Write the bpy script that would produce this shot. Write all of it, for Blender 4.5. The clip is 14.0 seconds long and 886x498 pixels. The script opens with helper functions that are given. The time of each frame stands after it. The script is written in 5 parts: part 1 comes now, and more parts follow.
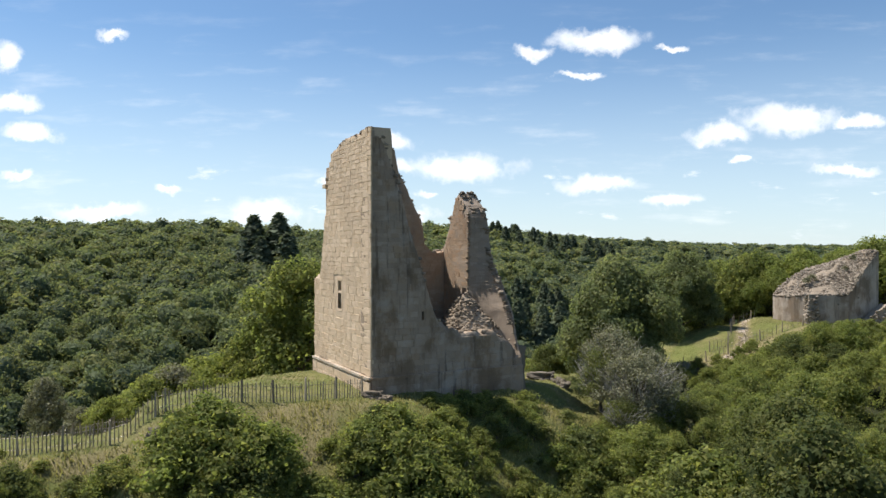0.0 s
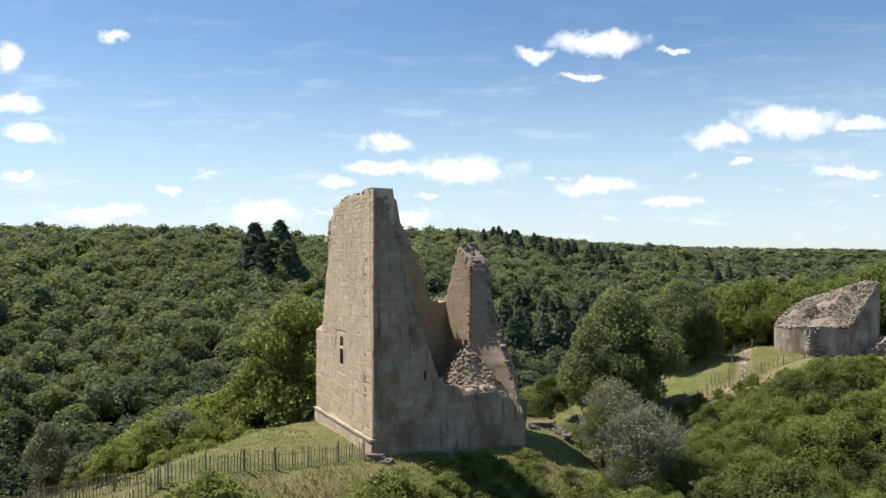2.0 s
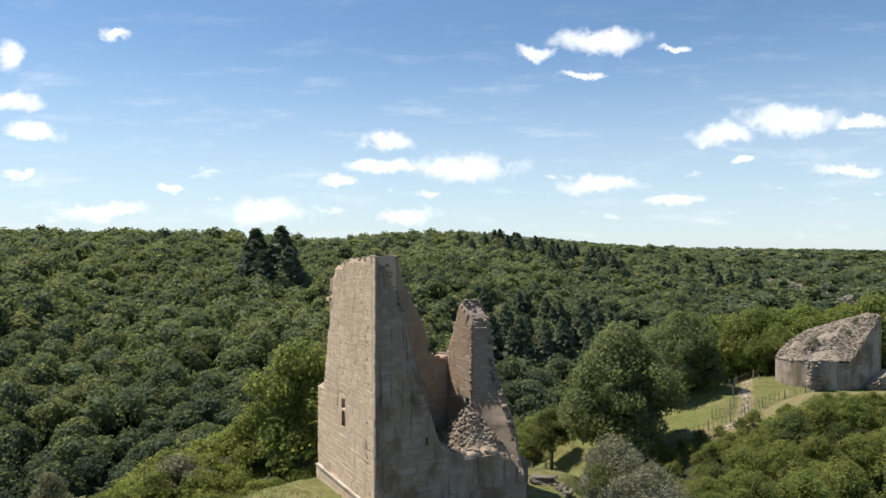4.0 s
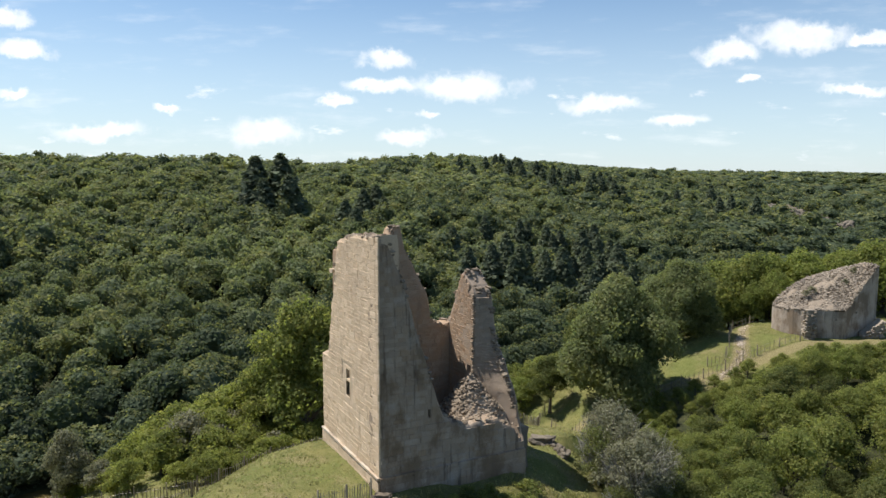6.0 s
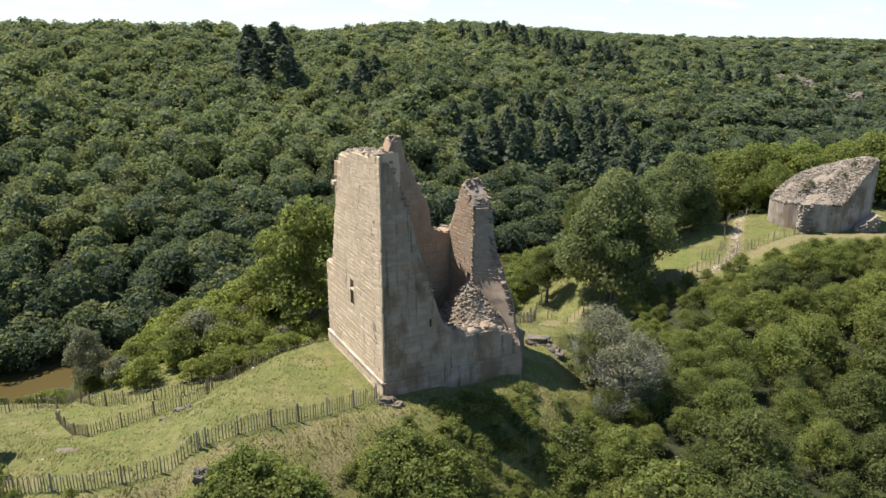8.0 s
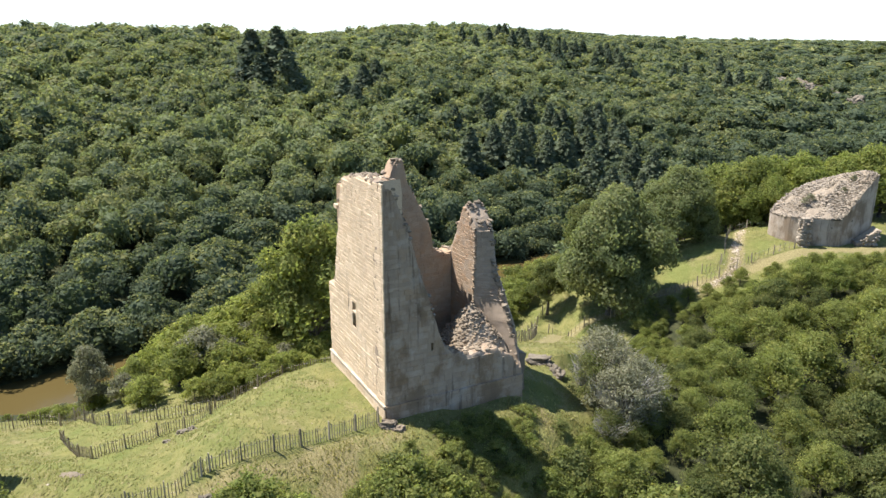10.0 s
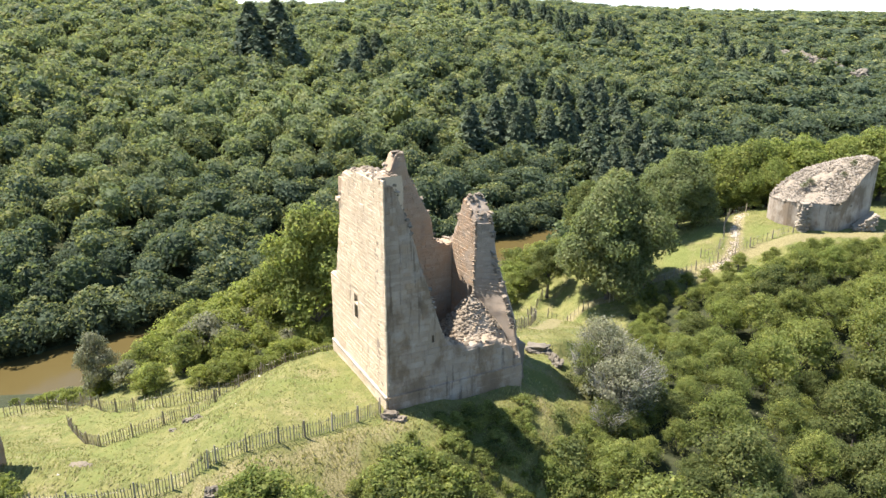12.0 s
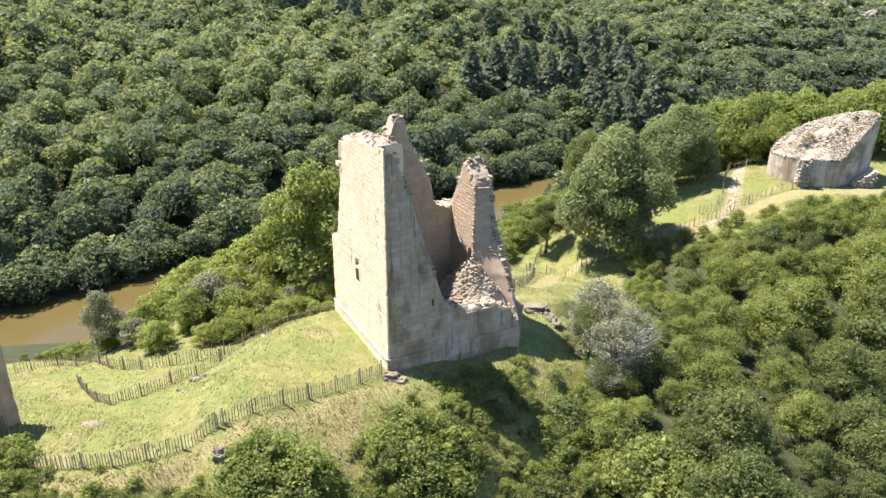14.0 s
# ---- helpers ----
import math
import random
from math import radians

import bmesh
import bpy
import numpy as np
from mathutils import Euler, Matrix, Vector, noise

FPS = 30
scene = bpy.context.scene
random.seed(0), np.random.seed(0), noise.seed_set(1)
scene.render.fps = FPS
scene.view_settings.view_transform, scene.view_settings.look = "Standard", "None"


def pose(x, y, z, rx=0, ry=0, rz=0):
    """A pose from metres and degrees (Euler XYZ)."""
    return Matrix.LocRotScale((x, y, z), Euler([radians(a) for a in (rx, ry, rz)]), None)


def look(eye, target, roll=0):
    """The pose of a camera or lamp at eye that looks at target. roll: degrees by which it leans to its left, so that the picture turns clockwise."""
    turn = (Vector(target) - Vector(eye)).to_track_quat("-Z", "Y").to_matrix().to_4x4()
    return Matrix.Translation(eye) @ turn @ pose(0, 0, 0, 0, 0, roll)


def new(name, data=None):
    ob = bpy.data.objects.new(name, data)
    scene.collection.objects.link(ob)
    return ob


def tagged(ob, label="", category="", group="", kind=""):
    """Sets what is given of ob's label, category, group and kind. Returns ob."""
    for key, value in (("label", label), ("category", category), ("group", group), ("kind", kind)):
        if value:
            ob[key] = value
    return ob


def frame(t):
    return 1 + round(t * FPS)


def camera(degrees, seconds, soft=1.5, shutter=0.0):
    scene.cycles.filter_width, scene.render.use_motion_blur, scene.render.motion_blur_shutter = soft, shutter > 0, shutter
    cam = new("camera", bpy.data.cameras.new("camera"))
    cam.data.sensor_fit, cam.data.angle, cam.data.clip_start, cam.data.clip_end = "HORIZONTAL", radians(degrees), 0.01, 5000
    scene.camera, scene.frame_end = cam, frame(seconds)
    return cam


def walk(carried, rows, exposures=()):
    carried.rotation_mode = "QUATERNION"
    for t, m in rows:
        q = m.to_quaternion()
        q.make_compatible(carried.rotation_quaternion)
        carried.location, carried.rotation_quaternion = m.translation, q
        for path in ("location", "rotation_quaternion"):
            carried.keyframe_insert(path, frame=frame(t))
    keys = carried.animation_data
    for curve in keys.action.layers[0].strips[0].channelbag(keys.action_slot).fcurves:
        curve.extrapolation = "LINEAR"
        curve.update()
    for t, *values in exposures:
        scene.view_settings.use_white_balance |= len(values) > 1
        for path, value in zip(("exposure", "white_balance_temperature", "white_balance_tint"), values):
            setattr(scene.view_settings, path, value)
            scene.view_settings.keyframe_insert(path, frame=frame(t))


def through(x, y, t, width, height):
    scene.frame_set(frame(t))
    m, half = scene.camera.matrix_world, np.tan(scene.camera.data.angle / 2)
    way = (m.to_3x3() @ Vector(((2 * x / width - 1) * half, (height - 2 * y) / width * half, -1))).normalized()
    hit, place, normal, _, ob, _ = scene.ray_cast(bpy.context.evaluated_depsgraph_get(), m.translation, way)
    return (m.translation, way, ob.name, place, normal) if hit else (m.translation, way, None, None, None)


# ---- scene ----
cam = camera(62.9, 14.0)
PATH = [
    (0, (5.297, -39.38, 8.048), (5.227, -37.381, 8.051), 0.0),
    (0.5, (5.272, -39.378, 8.666), (5.201, -37.38, 8.671), 0.1),
    (1, (5.243, -39.371, 9.42), (5.172, -37.372, 9.425), 0.1),
    (1.5, (5.219, -39.436, 10.254), (5.149, -37.437, 10.26), 0.1),
    (2, (5.222, -39.466, 11.357), (5.15, -37.467, 11.364), 0.1),
    (2.5, (5.215, -39.517, 12.384), (5.143, -37.519, 12.393), 0.1),
    (3, (5.213, -39.552, 13.406), (5.14, -37.554, 13.416), 0.1),
    (5.5, (5.088, -39.423, 17.696), (5.012, -37.428, 17.584), 0.1),
    (6, (5.06, -39.462, 18.486), (4.985, -37.475, 18.272), 0.1),
    (6.5, (5.04, -39.491, 19.259), (4.965, -37.518, 18.943), 0.2),
    (7, (5.042, -39.59, 20.039), (4.968, -37.635, 19.622), 0.2),
    (7.5, (5.032, -39.638, 20.685), (4.96, -37.706, 20.174), 0.2),
    (8, (5.024, -39.62, 21.291), (4.952, -37.703, 20.725), 0.2),
    (10.5, (4.955, -39.535, 23.063), (4.88, -37.617, 22.5), 0.2),
    (11, (4.93, -39.547, 23.407), (4.855, -37.63, 22.84), 0.2),
    (11.5, (4.925, -39.592, 23.808), (4.85, -37.683, 23.217), 0.3),
    (12, (4.937, -39.624, 24.197), (4.863, -37.73, 23.561), 0.3),
    (12.5, (4.937, -39.651, 24.611), (4.864, -37.775, 23.923), 0.3),
    (13, (4.949, -39.701, 25.018), (4.877, -37.844, 24.278), 0.4),
    (13.5, (4.953, -39.723, 25.403), (4.882, -37.883, 24.623), 0.4),
    (14, (4.947, -39.683, 25.694), (4.876, -37.843, 24.912), 0.4),
]
walk(cam, [(t, look(e, g, r)) for t, e, g, r in PATH],
     [(0.0, 0.42), (3.0, 0.40), (5.5, 0.33), (6.5, 0.42), (8.0, 0.72), (10.5, 1.20), (11.0, 1.30), (12.5, 1.55), (14.0, 1.68)])

# ---------------------------------------------------------------- world, sun
SUN_DIR = Vector((-0.53, 0.18, 1.0)).normalized()
sun_data = bpy.data.lights.new("sun", "SUN")
sun_data.energy, sun_data.angle, sun_data.color = 5.0, radians(0.53), (1.0, 0.955, 0.905)
sun = new("sun", sun_data)
sun.matrix_world = look((-60, 20, 120), Vector((-60, 20, 120)) - SUN_DIR)

world = bpy.data.worlds.new("sky")
scene.world = world
world.use_nodes = True


class Nodes:
    """Short hand for node trees."""

    def __init__(self, tree):
        self.t = tree
        tree.nodes.clear()

    def add(self, kind, ins=None, **props):
        n = self.t.nodes.new(kind)
        for k, v in props.items():
            setattr(n, k, v)
        for k, v in (ins or {}).items():
            self.put(n.inputs[k], v)
        return n

    def put(self, socket, v):
        if isinstance(v, bpy.types.NodeSocket):
            self.t.links.new(v, socket)
        else:
            socket.default_value = v

    def math(self, op, a, b=0.0, c=0.0, clamp=False):
        n = self.add("ShaderNodeMath", {0: a, 1: b, 2: c}, operation=op, use_clamp=clamp)
        return n.outputs[0]

    def vec(self, op, a, b=(0, 0, 0)):
        n = self.add("ShaderNodeVectorMath", {0: a, 1: b}, operation=op)
        return n.outputs["Value"] if op in ("LENGTH", "DOT_PRODUCT") else n.outputs[0]

    def noise(self, vector, scale, detail=3.0, rough=0.55, out=0):
        n = self.add("ShaderNodeTexNoise", {"Vector": vector, "Scale": scale, "Detail": detail, "Roughness": rough})
        return n.outputs[out]

    def step(self, v, lo, hi, a=0.0, b=1.0):
        n = self.add("ShaderNodeMapRange", {0: v, 1: lo, 2: hi, 3: a, 4: b}, interpolation_type="SMOOTHSTEP")
        return n.outputs[0]

    def mix(self, f, a, b, blend="MIX"):
        n = self.add("ShaderNodeMix", data_type="RGBA", blend_type=blend)
        for s, v in ((n.inputs[0], f), (n.inputs[6], a), (n.inputs[7], b)):
            self.put(s, (*v, 1) if isinstance(v, tuple) and len(v) == 3 else v)
        return n.outputs[2]


# cumulus clouds: azimuth and height as tangents from north, half width, half height
CLOUDS = [
    (0.179, 0.291, 0.065, 0.016), (0.088, 0.273, 0.033, 0.010), (0.281, 0.274, 0.017, 0.005), (0.150, 0.241, 0.029, 0.005), (0.440, 0.181, 0.068, 0.022),
    (0.342, 0.163, 0.046, 0.014), (0.530, 0.173, 0.034, 0.009), (0.376, 0.126, 0.017, 0.007), (0.177, 0.089, 0.058, 0.012), (0.277, 0.065, 0.038, 0.009),
    (-0.114, 0.153, 0.041, 0.013), (-0.118, 0.113, 0.047, 0.011), (-0.016, 0.113, 0.074, 0.020), (-0.085, 0.048, 0.038, 0.011), (-0.181, 0.093, 0.028, 0.007),
    (-0.280, 0.055, 0.057, 0.021), (-0.424, 0.087, 0.016, 0.006), (-0.517, 0.053, 0.065, 0.011), (-0.615, 0.163, 0.042, 0.013), (-0.639, 0.105, 0.029, 0.008),
    (-0.498, 0.302, 0.026, 0.008), (-0.652, 0.273, 0.025, 0.022), (-0.639, 0.207, 0.037, 0.014), (0.508, 0.111, 0.045, 0.008), (-0.059, 0.074, 0.020, 0.005),
]


def build_sky():
    n = Nodes(world.node_tree)
    sky = n.add("ShaderNodeTexSky", sky_type="NISHITA", sun_disc=False, sun_elevation=math.asin(SUN_DIR.z),
                sun_rotation=math.atan2(SUN_DIR.x, SUN_DIR.y), altitude=300, air_density=1.0, dust_density=0.15, ozone_density=2.5)
    d = n.add("ShaderNodeTexCoord").outputs["Generated"]
    sep = n.add("ShaderNodeSeparateXYZ", {0: d})
    ahead = n.math("MAXIMUM", sep.outputs[1], 0.05)
    flat = n.add("ShaderNodeCombineXYZ", {0: n.math("DIVIDE", sep.outputs[0], ahead), 1: n.math("DIVIDE", sep.outputs[2], ahead)}).outputs[0]
    wob = n.vec("SUBTRACT", n.noise(flat, 14.0, 5.0, 0.62, 1), (0.5, 0.5, 0.5))
    wob2 = n.vec("SUBTRACT", n.noise(flat, 55.0, 4.0, 0.6, 1), (0.5, 0.5, 0.5))
    at = n.vec("ADD", flat, n.vec("ADD", n.vec("MULTIPLY", wob, (0.075, 0.05, 0)), n.vec("MULTIPLY", wob2, (0.022, 0.014, 0))))
    near = None
    for cx, cz, rx, rz in CLOUDS:
        off = n.vec("MULTIPLY", n.vec("SUBTRACT", at, (cx, cz, 0)), (1 / rx, 1 / rz, 0))
        far = n.vec("LENGTH", off)
        near = far if near is None else n.add("ShaderNodeMath", {0: near, 1: far, 2: 0.25}, operation="SMOOTH_MIN").outputs[0]
    fluff = n.noise(flat, 30.0, 6.0, 0.6)
    body = n.step(n.math("ADD", near, n.math("MULTIPLY", n.math("SUBTRACT", fluff, 0.5), 1.4)), 1.25, 0.35)
    body = n.math("MULTIPLY", body, n.step(sep.outputs[1], 0.2, 0.5))
    # thin veils low over the horizon and fair-weather clouds all round
    haze = n.step(n.noise(n.vec("MULTIPLY", flat, (3.2, 16.0, 1)), 2.2, 6.0, 0.6), 0.50, 0.78, 0.0, 0.38)
    haze = n.math("MULTIPLY", haze, n.step(sep.outputs[2], 0.42, 0.02))
    haze = n.math("MULTIPLY", haze, n.step(sep.outputs[1], 0.1, 0.4))
    round_ = n.step(n.noise(n.vec("MULTIPLY", d, (1, 1, 2.4)), 5.0, 6.0, 0.55), 0.60, 0.72, 0.0, 0.9)
    round_ = n.math("MULTIPLY", round_, n.step(sep.outputs[1], 0.35, 0.1))
    small = n.step(n.noise(n.vec("MULTIPLY", flat, (9.0, 24.0, 1)), 1.3, 5.0, 0.6), 0.60, 0.72, 0.0, 0.75)
    small = n.math("MULTIPLY", small, n.step(n.math("ABSOLUTE", n.math("SUBTRACT", n.math("DIVIDE", sep.outputs[2], ahead), 0.06)), 0.09, 0.03))
    small = n.math("MULTIPLY", small, n.step(sep.outputs[1], 0.1, 0.4))
    body = n.math("MAXIMUM", body, small)
    cover = n.math("MAXIMUM", n.math("MAXIMUM", body, haze), round_)
    shade = n.mix(n.step(fluff, 0.35, 0.62), (8.4, 8.9, 9.6), (11.2, 11.1, 10.9))
    low = n.math("MULTIPLY", n.step(n.math("ABSOLUTE", sep.outputs[2]), 0.30, 0.0), 0.62)
    clear = n.mix(low, n.mix(1.0, sky.outputs[0], (0.90, 1.02, 1.08), "MULTIPLY"), (6.3, 7.4, 8.4))
    col = n.mix(n.math("MULTIPLY", cover, 0.93), clear, shade)
    back = n.add("ShaderNodeBackground", {"Color": col, "Strength": 0.092})
    n.add("ShaderNodeOutputWorld", {0: back.outputs[0]})


build_sky()

# ---------------------------------------------------------------- small tools
RNG = np.random.default_rng(7)


def value_noise(x, y, seed=0):
    """Smooth noise of about -1 to 1 for arrays."""
    xi, yi = np.floor(x).astype(np.int64), np.floor(y).astype(np.int64)
    fx, fy = x - xi, y - yi
    fx, fy = fx * fx * (3 - 2 * fx), fy * fy * (3 - 2 * fy)

    def h(a, b):
        v = (a * 374761393 + b * 668265263 + seed * 974634777) & 0x7FFFFFFF
        v = ((v ^ (v >> 13)) * 1274126177) & 0x7FFFFFFF
        return ((v ^ (v >> 16)) & 0xFFFF) / 32767.5 - 1

    return (h(xi, yi) * (1 - fx) + h(xi + 1, yi) * fx) * (1 - fy) + (h(xi, yi + 1) * (1 - fx) + h(xi + 1, yi + 1) * fx) * fy


def smooth(v, lo, hi):
    t = np.clip((v - lo) / (hi - lo), 0, 1)
    return t * t * (3 - 2 * t)


def quad_mesh(name, verts, faces, material=None, tint=None, flat=True, normals=None):
    """A mesh of quads from arrays; tint and normals: one a vertex."""
    me = bpy.data.meshes.new(name)
    verts, faces = np.asarray(verts, np.float32), np.asarray(faces, np.int32)
    me.vertices.add(len(verts))
    me.vertices.foreach_set("co", verts.ravel())
    me.loops.add(faces.size)
    me.loops.foreach_set("vertex_index", faces.ravel())
    me.polygons.add(len(faces))
    me.polygons.foreach_set("loop_start", np.arange(len(faces), dtype=np.int32) * faces.shape[1])
    me.polygons.foreach_set("use_smooth", np.full(len(faces), not flat))
    if tint is not None:
        me.attributes.new("tint", "FLOAT", "POINT").data.foreach_set("value", np.asarray(tint, np.float32))
    if normals is not None:
        me.attributes.new("custom_normal", "FLOAT_VECTOR", "POINT").data.foreach_set("vector", np.asarray(normals, np.float32).ravel())
    me.update(calc_edges=True)
    if material:
        me.materials.append(material)
    return me


def part(name, data, material=None, parent=None, label="", kind=""):
    """Links a bmesh or a mesh as one object under a thing or a part."""
    if isinstance(data, bmesh.types.BMesh):
        me = bpy.data.meshes.new(name)
        data.to_mesh(me)
        data.free()
        data = me
    if material and not data.materials:
        data.materials.append(material)
    ob = new(name, data)
    ob.parent = parent
    return tagged(ob, label, kind=kind)


def thing(name, at, label, category, group="", kind=""):
    ob = new(name)
    ob.location = at
    return tagged(ob, label, category, group, kind)


# ---------------------------------------------------------------- the lie of the land
WATER = -48.0
# crest of the spur: x, y, height, level half width towards the camera's valley and towards the river
CREST = [
    (-90, -8, -16, 5, 8), (-50, -4, -6.5, 5, 8), (-30, -8.3, -2.2, 2.5, 4.5), (-20, -8.8, -1.0, 1.4, 3.0), (-14, -8.2, -0.85, 1.4, 3.0), (-11.3, -6.6, -0.9, 1.5, 2.2),
    (-8.0, -4.4, 0.68, 2.3, 2.4), (-7.2, -1.5, 0.5, 4.0, 2.6), (-3, 3, 0.22, 6.6, 5.8), (4, 5, -0.3, 4.0, 6.5), (8.5, 9, -0.8, 2.6, 6), (12.0, 22, -6.5, 1.2, 6),
    (16.5, 37, -9.8, 1.5, 5), (24, 40, -7.9, 3.0, 5), (31.5, 42, -4.2, 4.0, 5), (37, 46, -1.0, 4.5, 4), (46, 46, 0.1, 7.0, 7),
    (70, 48, 0.8, 7, 16), (130, 60, 3.0, 9, 20), (320, 60, 6.0, 20, 30),
]


def across(x, y):
    """Distance over the river's bent line, from this side to the far one."""
    along = 0.74 * x + 0.67 * y
    return -0.67 * x + 0.74 * y - 4.5 * (1 - smooth(along, 50, 140))


def ground(x, y, rough=True):
    """Height of the land at x, y (arrays)."""
    x, y = np.asarray(x, float), np.asarray(y, float)
    w = across(x, y)
    along = 0.74 * x + 0.67 * y
    best = np.full(x.shape, -60.0)
    for (x0, y0, z0, f0, b0), (x1, y1, z1, f1, b1) in zip(CREST, CREST[1:]):
        dx, dy = x1 - x0, y1 - y0
        t = np.clip(((x - x0) * dx + (y - y0) * dy) / (dx * dx + dy * dy), 0, 1)
        px, py = x - x0 - t * dx, y - y0 - t * dy
        far = np.hypot(px, py)
        river = (dx * py - dy * px) > 0
        z = z0 + t * (z1 - z0)
        level = np.where(river, b0 + t * (b1 - b0), f0 + t * (f1 - f0))
        over = np.maximum(far - level, 0)
        fall_r = (0.42 + 0.20 * smooth(x, -18, -12) * smooth(-x, -4, 4)) * np.minimum(over, 9) + 0.30 * np.maximum(over - 9, 0) + 0.25 * np.maximum(over - 18, 0)
        steep = 0.45 * np.minimum(over, 3) + 0.85 * np.clip(over - 3, 0, 9) + 0.50 * np.maximum(over - 12, 0)
        gentle = 0.45 * np.minimum(over, 3) + 0.28 * np.clip(over - 3, 0, 20) + 0.5 * np.maximum(over - 23, 0)
        open_slope = smooth(x, 10, 19)
        fall_f = steep * (1 - open_slope) + gentle * open_slope
        brink = 1 + 1.5 * np.exp(-(((x + 10.9) / 1.7) ** 2 + ((y + 6.0) / 3.5) ** 2))
        fall_r, fall_f = fall_r * brink, fall_f * brink
        round_ = 0.006 * np.minimum(far, level) ** 2
        best = np.maximum(best, z - np.where(river, fall_r, fall_f) - round_)
    best = best - 1.7 * np.exp(-(((x - 20.5) / 5.5) ** 2 + ((y - 39) / 6) ** 2))
    near = np.maximum(best, -46.6 + 2.0 * value_noise(x / 40, y / 40, 3))
    near = near + 60 * smooth(-y, 130, 420) * (w < 90)
    bank = smooth(w, 92, 106)
    near = near * (1 - bank) + (WATER - 1.8) * bank
    top = 11.5 - 9 * smooth(along, 350, 1000) + 5 * value_noise(x / 160, y / 160, 5)
    rise = np.interp(w, [128, 150, 175, 208, 330, 400, 470], [0, 0.07, 0.17, 0.34, 0.73, 0.91, 1.0])
    hill = -47.2 + (top + 47.2) * rise
    # a higher back ridge beyond the valley's edge
    bearing = (x - 5) / np.maximum(y + 40, 50)
    hill = hill + np.interp(bearing, [-0.25, -0.12, -0.03, 0.09, 0.2, 0.32], [1, 10, 15, 15, 9, 1]) * smooth(w, 430, 720)
    hill = hill + 3.5 * value_noise(x / 45, y / 45, 8) * smooth(w, 140, 220)
    far_side = smooth(w, 123, 131)
    z = np.where(w < 115, near, (WATER - 1.8) * (1 - far_side) + hill * far_side)
    if rough:
        fade = (w < 100)
        z = z + fade * (0.10 * value_noise(x / 2.3, y / 2.3, 11) + 0.05 * value_noise(x / 0.8, y / 0.8, 12))
    return z


def gz(x, y):
    return float(ground(np.array([x]), np.array([y]))[0])


# ---------------------------------------------------------------- materials
def material(name, build, rough=0.9, spec=0.3):
    m = bpy.data.materials.new(name)
    m.use_nodes = True
    n = Nodes(m.node_tree)
    shader = n.add("ShaderNodeBsdfPrincipled", {"Roughness": rough, "Specular IOR Level": spec})
    out = n.add("ShaderNodeOutputMaterial", {0: shader.outputs[0]})
    build(n, shader, out)
    return m


def bump(n, shader, height, strength, distance):
    b = n.add("ShaderNodeBump", {"Height": height, "Strength": strength, "Distance": distance})
    n.put(shader.inputs["Normal"], b.outputs[0])


def where(n):
    return n.add("ShaderNodeNewGeometry").outputs["Position"]


def leaf_material(name, dark, light, warm, island=0.35, through=0.42):
    """Foliage: a tint for each tree, a variation for each leaf, some light passing through."""

    def build(n, shader, out):
        tint = n.add("ShaderNodeAttribute", attribute_name="tint").outputs["Fac"]
        rnd = n.add("ShaderNodeNewGeometry").outputs["Random Per Island"]
        obj = n.add("ShaderNodeObjectInfo").outputs["Random"]
        t = n.math("ADD", tint, n.math("MULTIPLY", n.math("SUBTRACT", obj, 0.5), 0.6))
        col = n.mix(n.math("MULTIPLY", t, 1.0, clamp=True), dark, light)
        col = n.mix(n.math("MULTIPLY", n.step(n.math("FRACT", n.math("MULTIPLY", n.math("ADD", tint, obj), 2.9)), 0.55, 0.95), 0.75), col, warm)
        vary = n.math("ADD", 1.0 - island, n.math("MULTIPLY", rnd, 2 * island))
        col = n.mix(1.0, col, n.add("ShaderNodeCombineColor", {0: vary, 1: vary, 2: vary}).outputs[0], "MULTIPLY")
        n.put(shader.inputs["Base Color"], col)
        back = n.add("ShaderNodeBsdfTranslucent", {"Color": n.mix(1.0, col, (1.12, 1.14, 0.75), "MULTIPLY")})
        mixed = n.add("ShaderNodeMixShader", {0: through, 1: shader.outputs[0], 2: back.outputs[0]})
        n.put(out.inputs[0], mixed.outputs[0])

    return material(name, build, 0.75, 0.12)


M_WOODS = leaf_material("woods_foliage", (0.070, 0.096, 0.062), (0.194, 0.222, 0.106), (0.278, 0.272, 0.102), 0.30, 0.46)
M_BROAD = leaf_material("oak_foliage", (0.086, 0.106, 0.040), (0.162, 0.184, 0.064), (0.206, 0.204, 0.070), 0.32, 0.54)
M_OAK = leaf_material("broad_oak_foliage", (0.150, 0.178, 0.080), (0.228, 0.254, 0.114), (0.256, 0.258, 0.118), 0.32, 0.58)
M_BUSH = leaf_material("hazel_foliage", (0.152, 0.180, 0.058), (0.268, 0.296, 0.094), (0.330, 0.318, 0.102), 0.34, 0.62)
M_ACACIA = leaf_material("acacia_foliage", (0.160, 0.196, 0.054), (0.255, 0.286, 0.082), (0.290, 0.294, 0.090), 0.33, 0.55)
M_LIME = leaf_material("light_hazel_foliage", (0.195, 0.228, 0.060), (0.300, 0.322, 0.092), (0.330, 0.325, 0.100), 0.33, 0.56)
M_GREY = leaf_material("lichened_foliage", (0.170, 0.172, 0.105), (0.260, 0.254, 0.165), (0.310, 0.286, 0.200), 0.4, 0.4)
M_CONIFER = leaf_material("conifer_needles", (0.085, 0.108, 0.074), (0.150, 0.178, 0.108), (0.165, 0.180, 0.106), 0.3, 0.42)
M_STRAW = leaf_material("dry_bank_grass", (0.200, 0.205, 0.072), (0.315, 0.285, 0.125), (0.370, 0.315, 0.165), 0.25, 0.45)
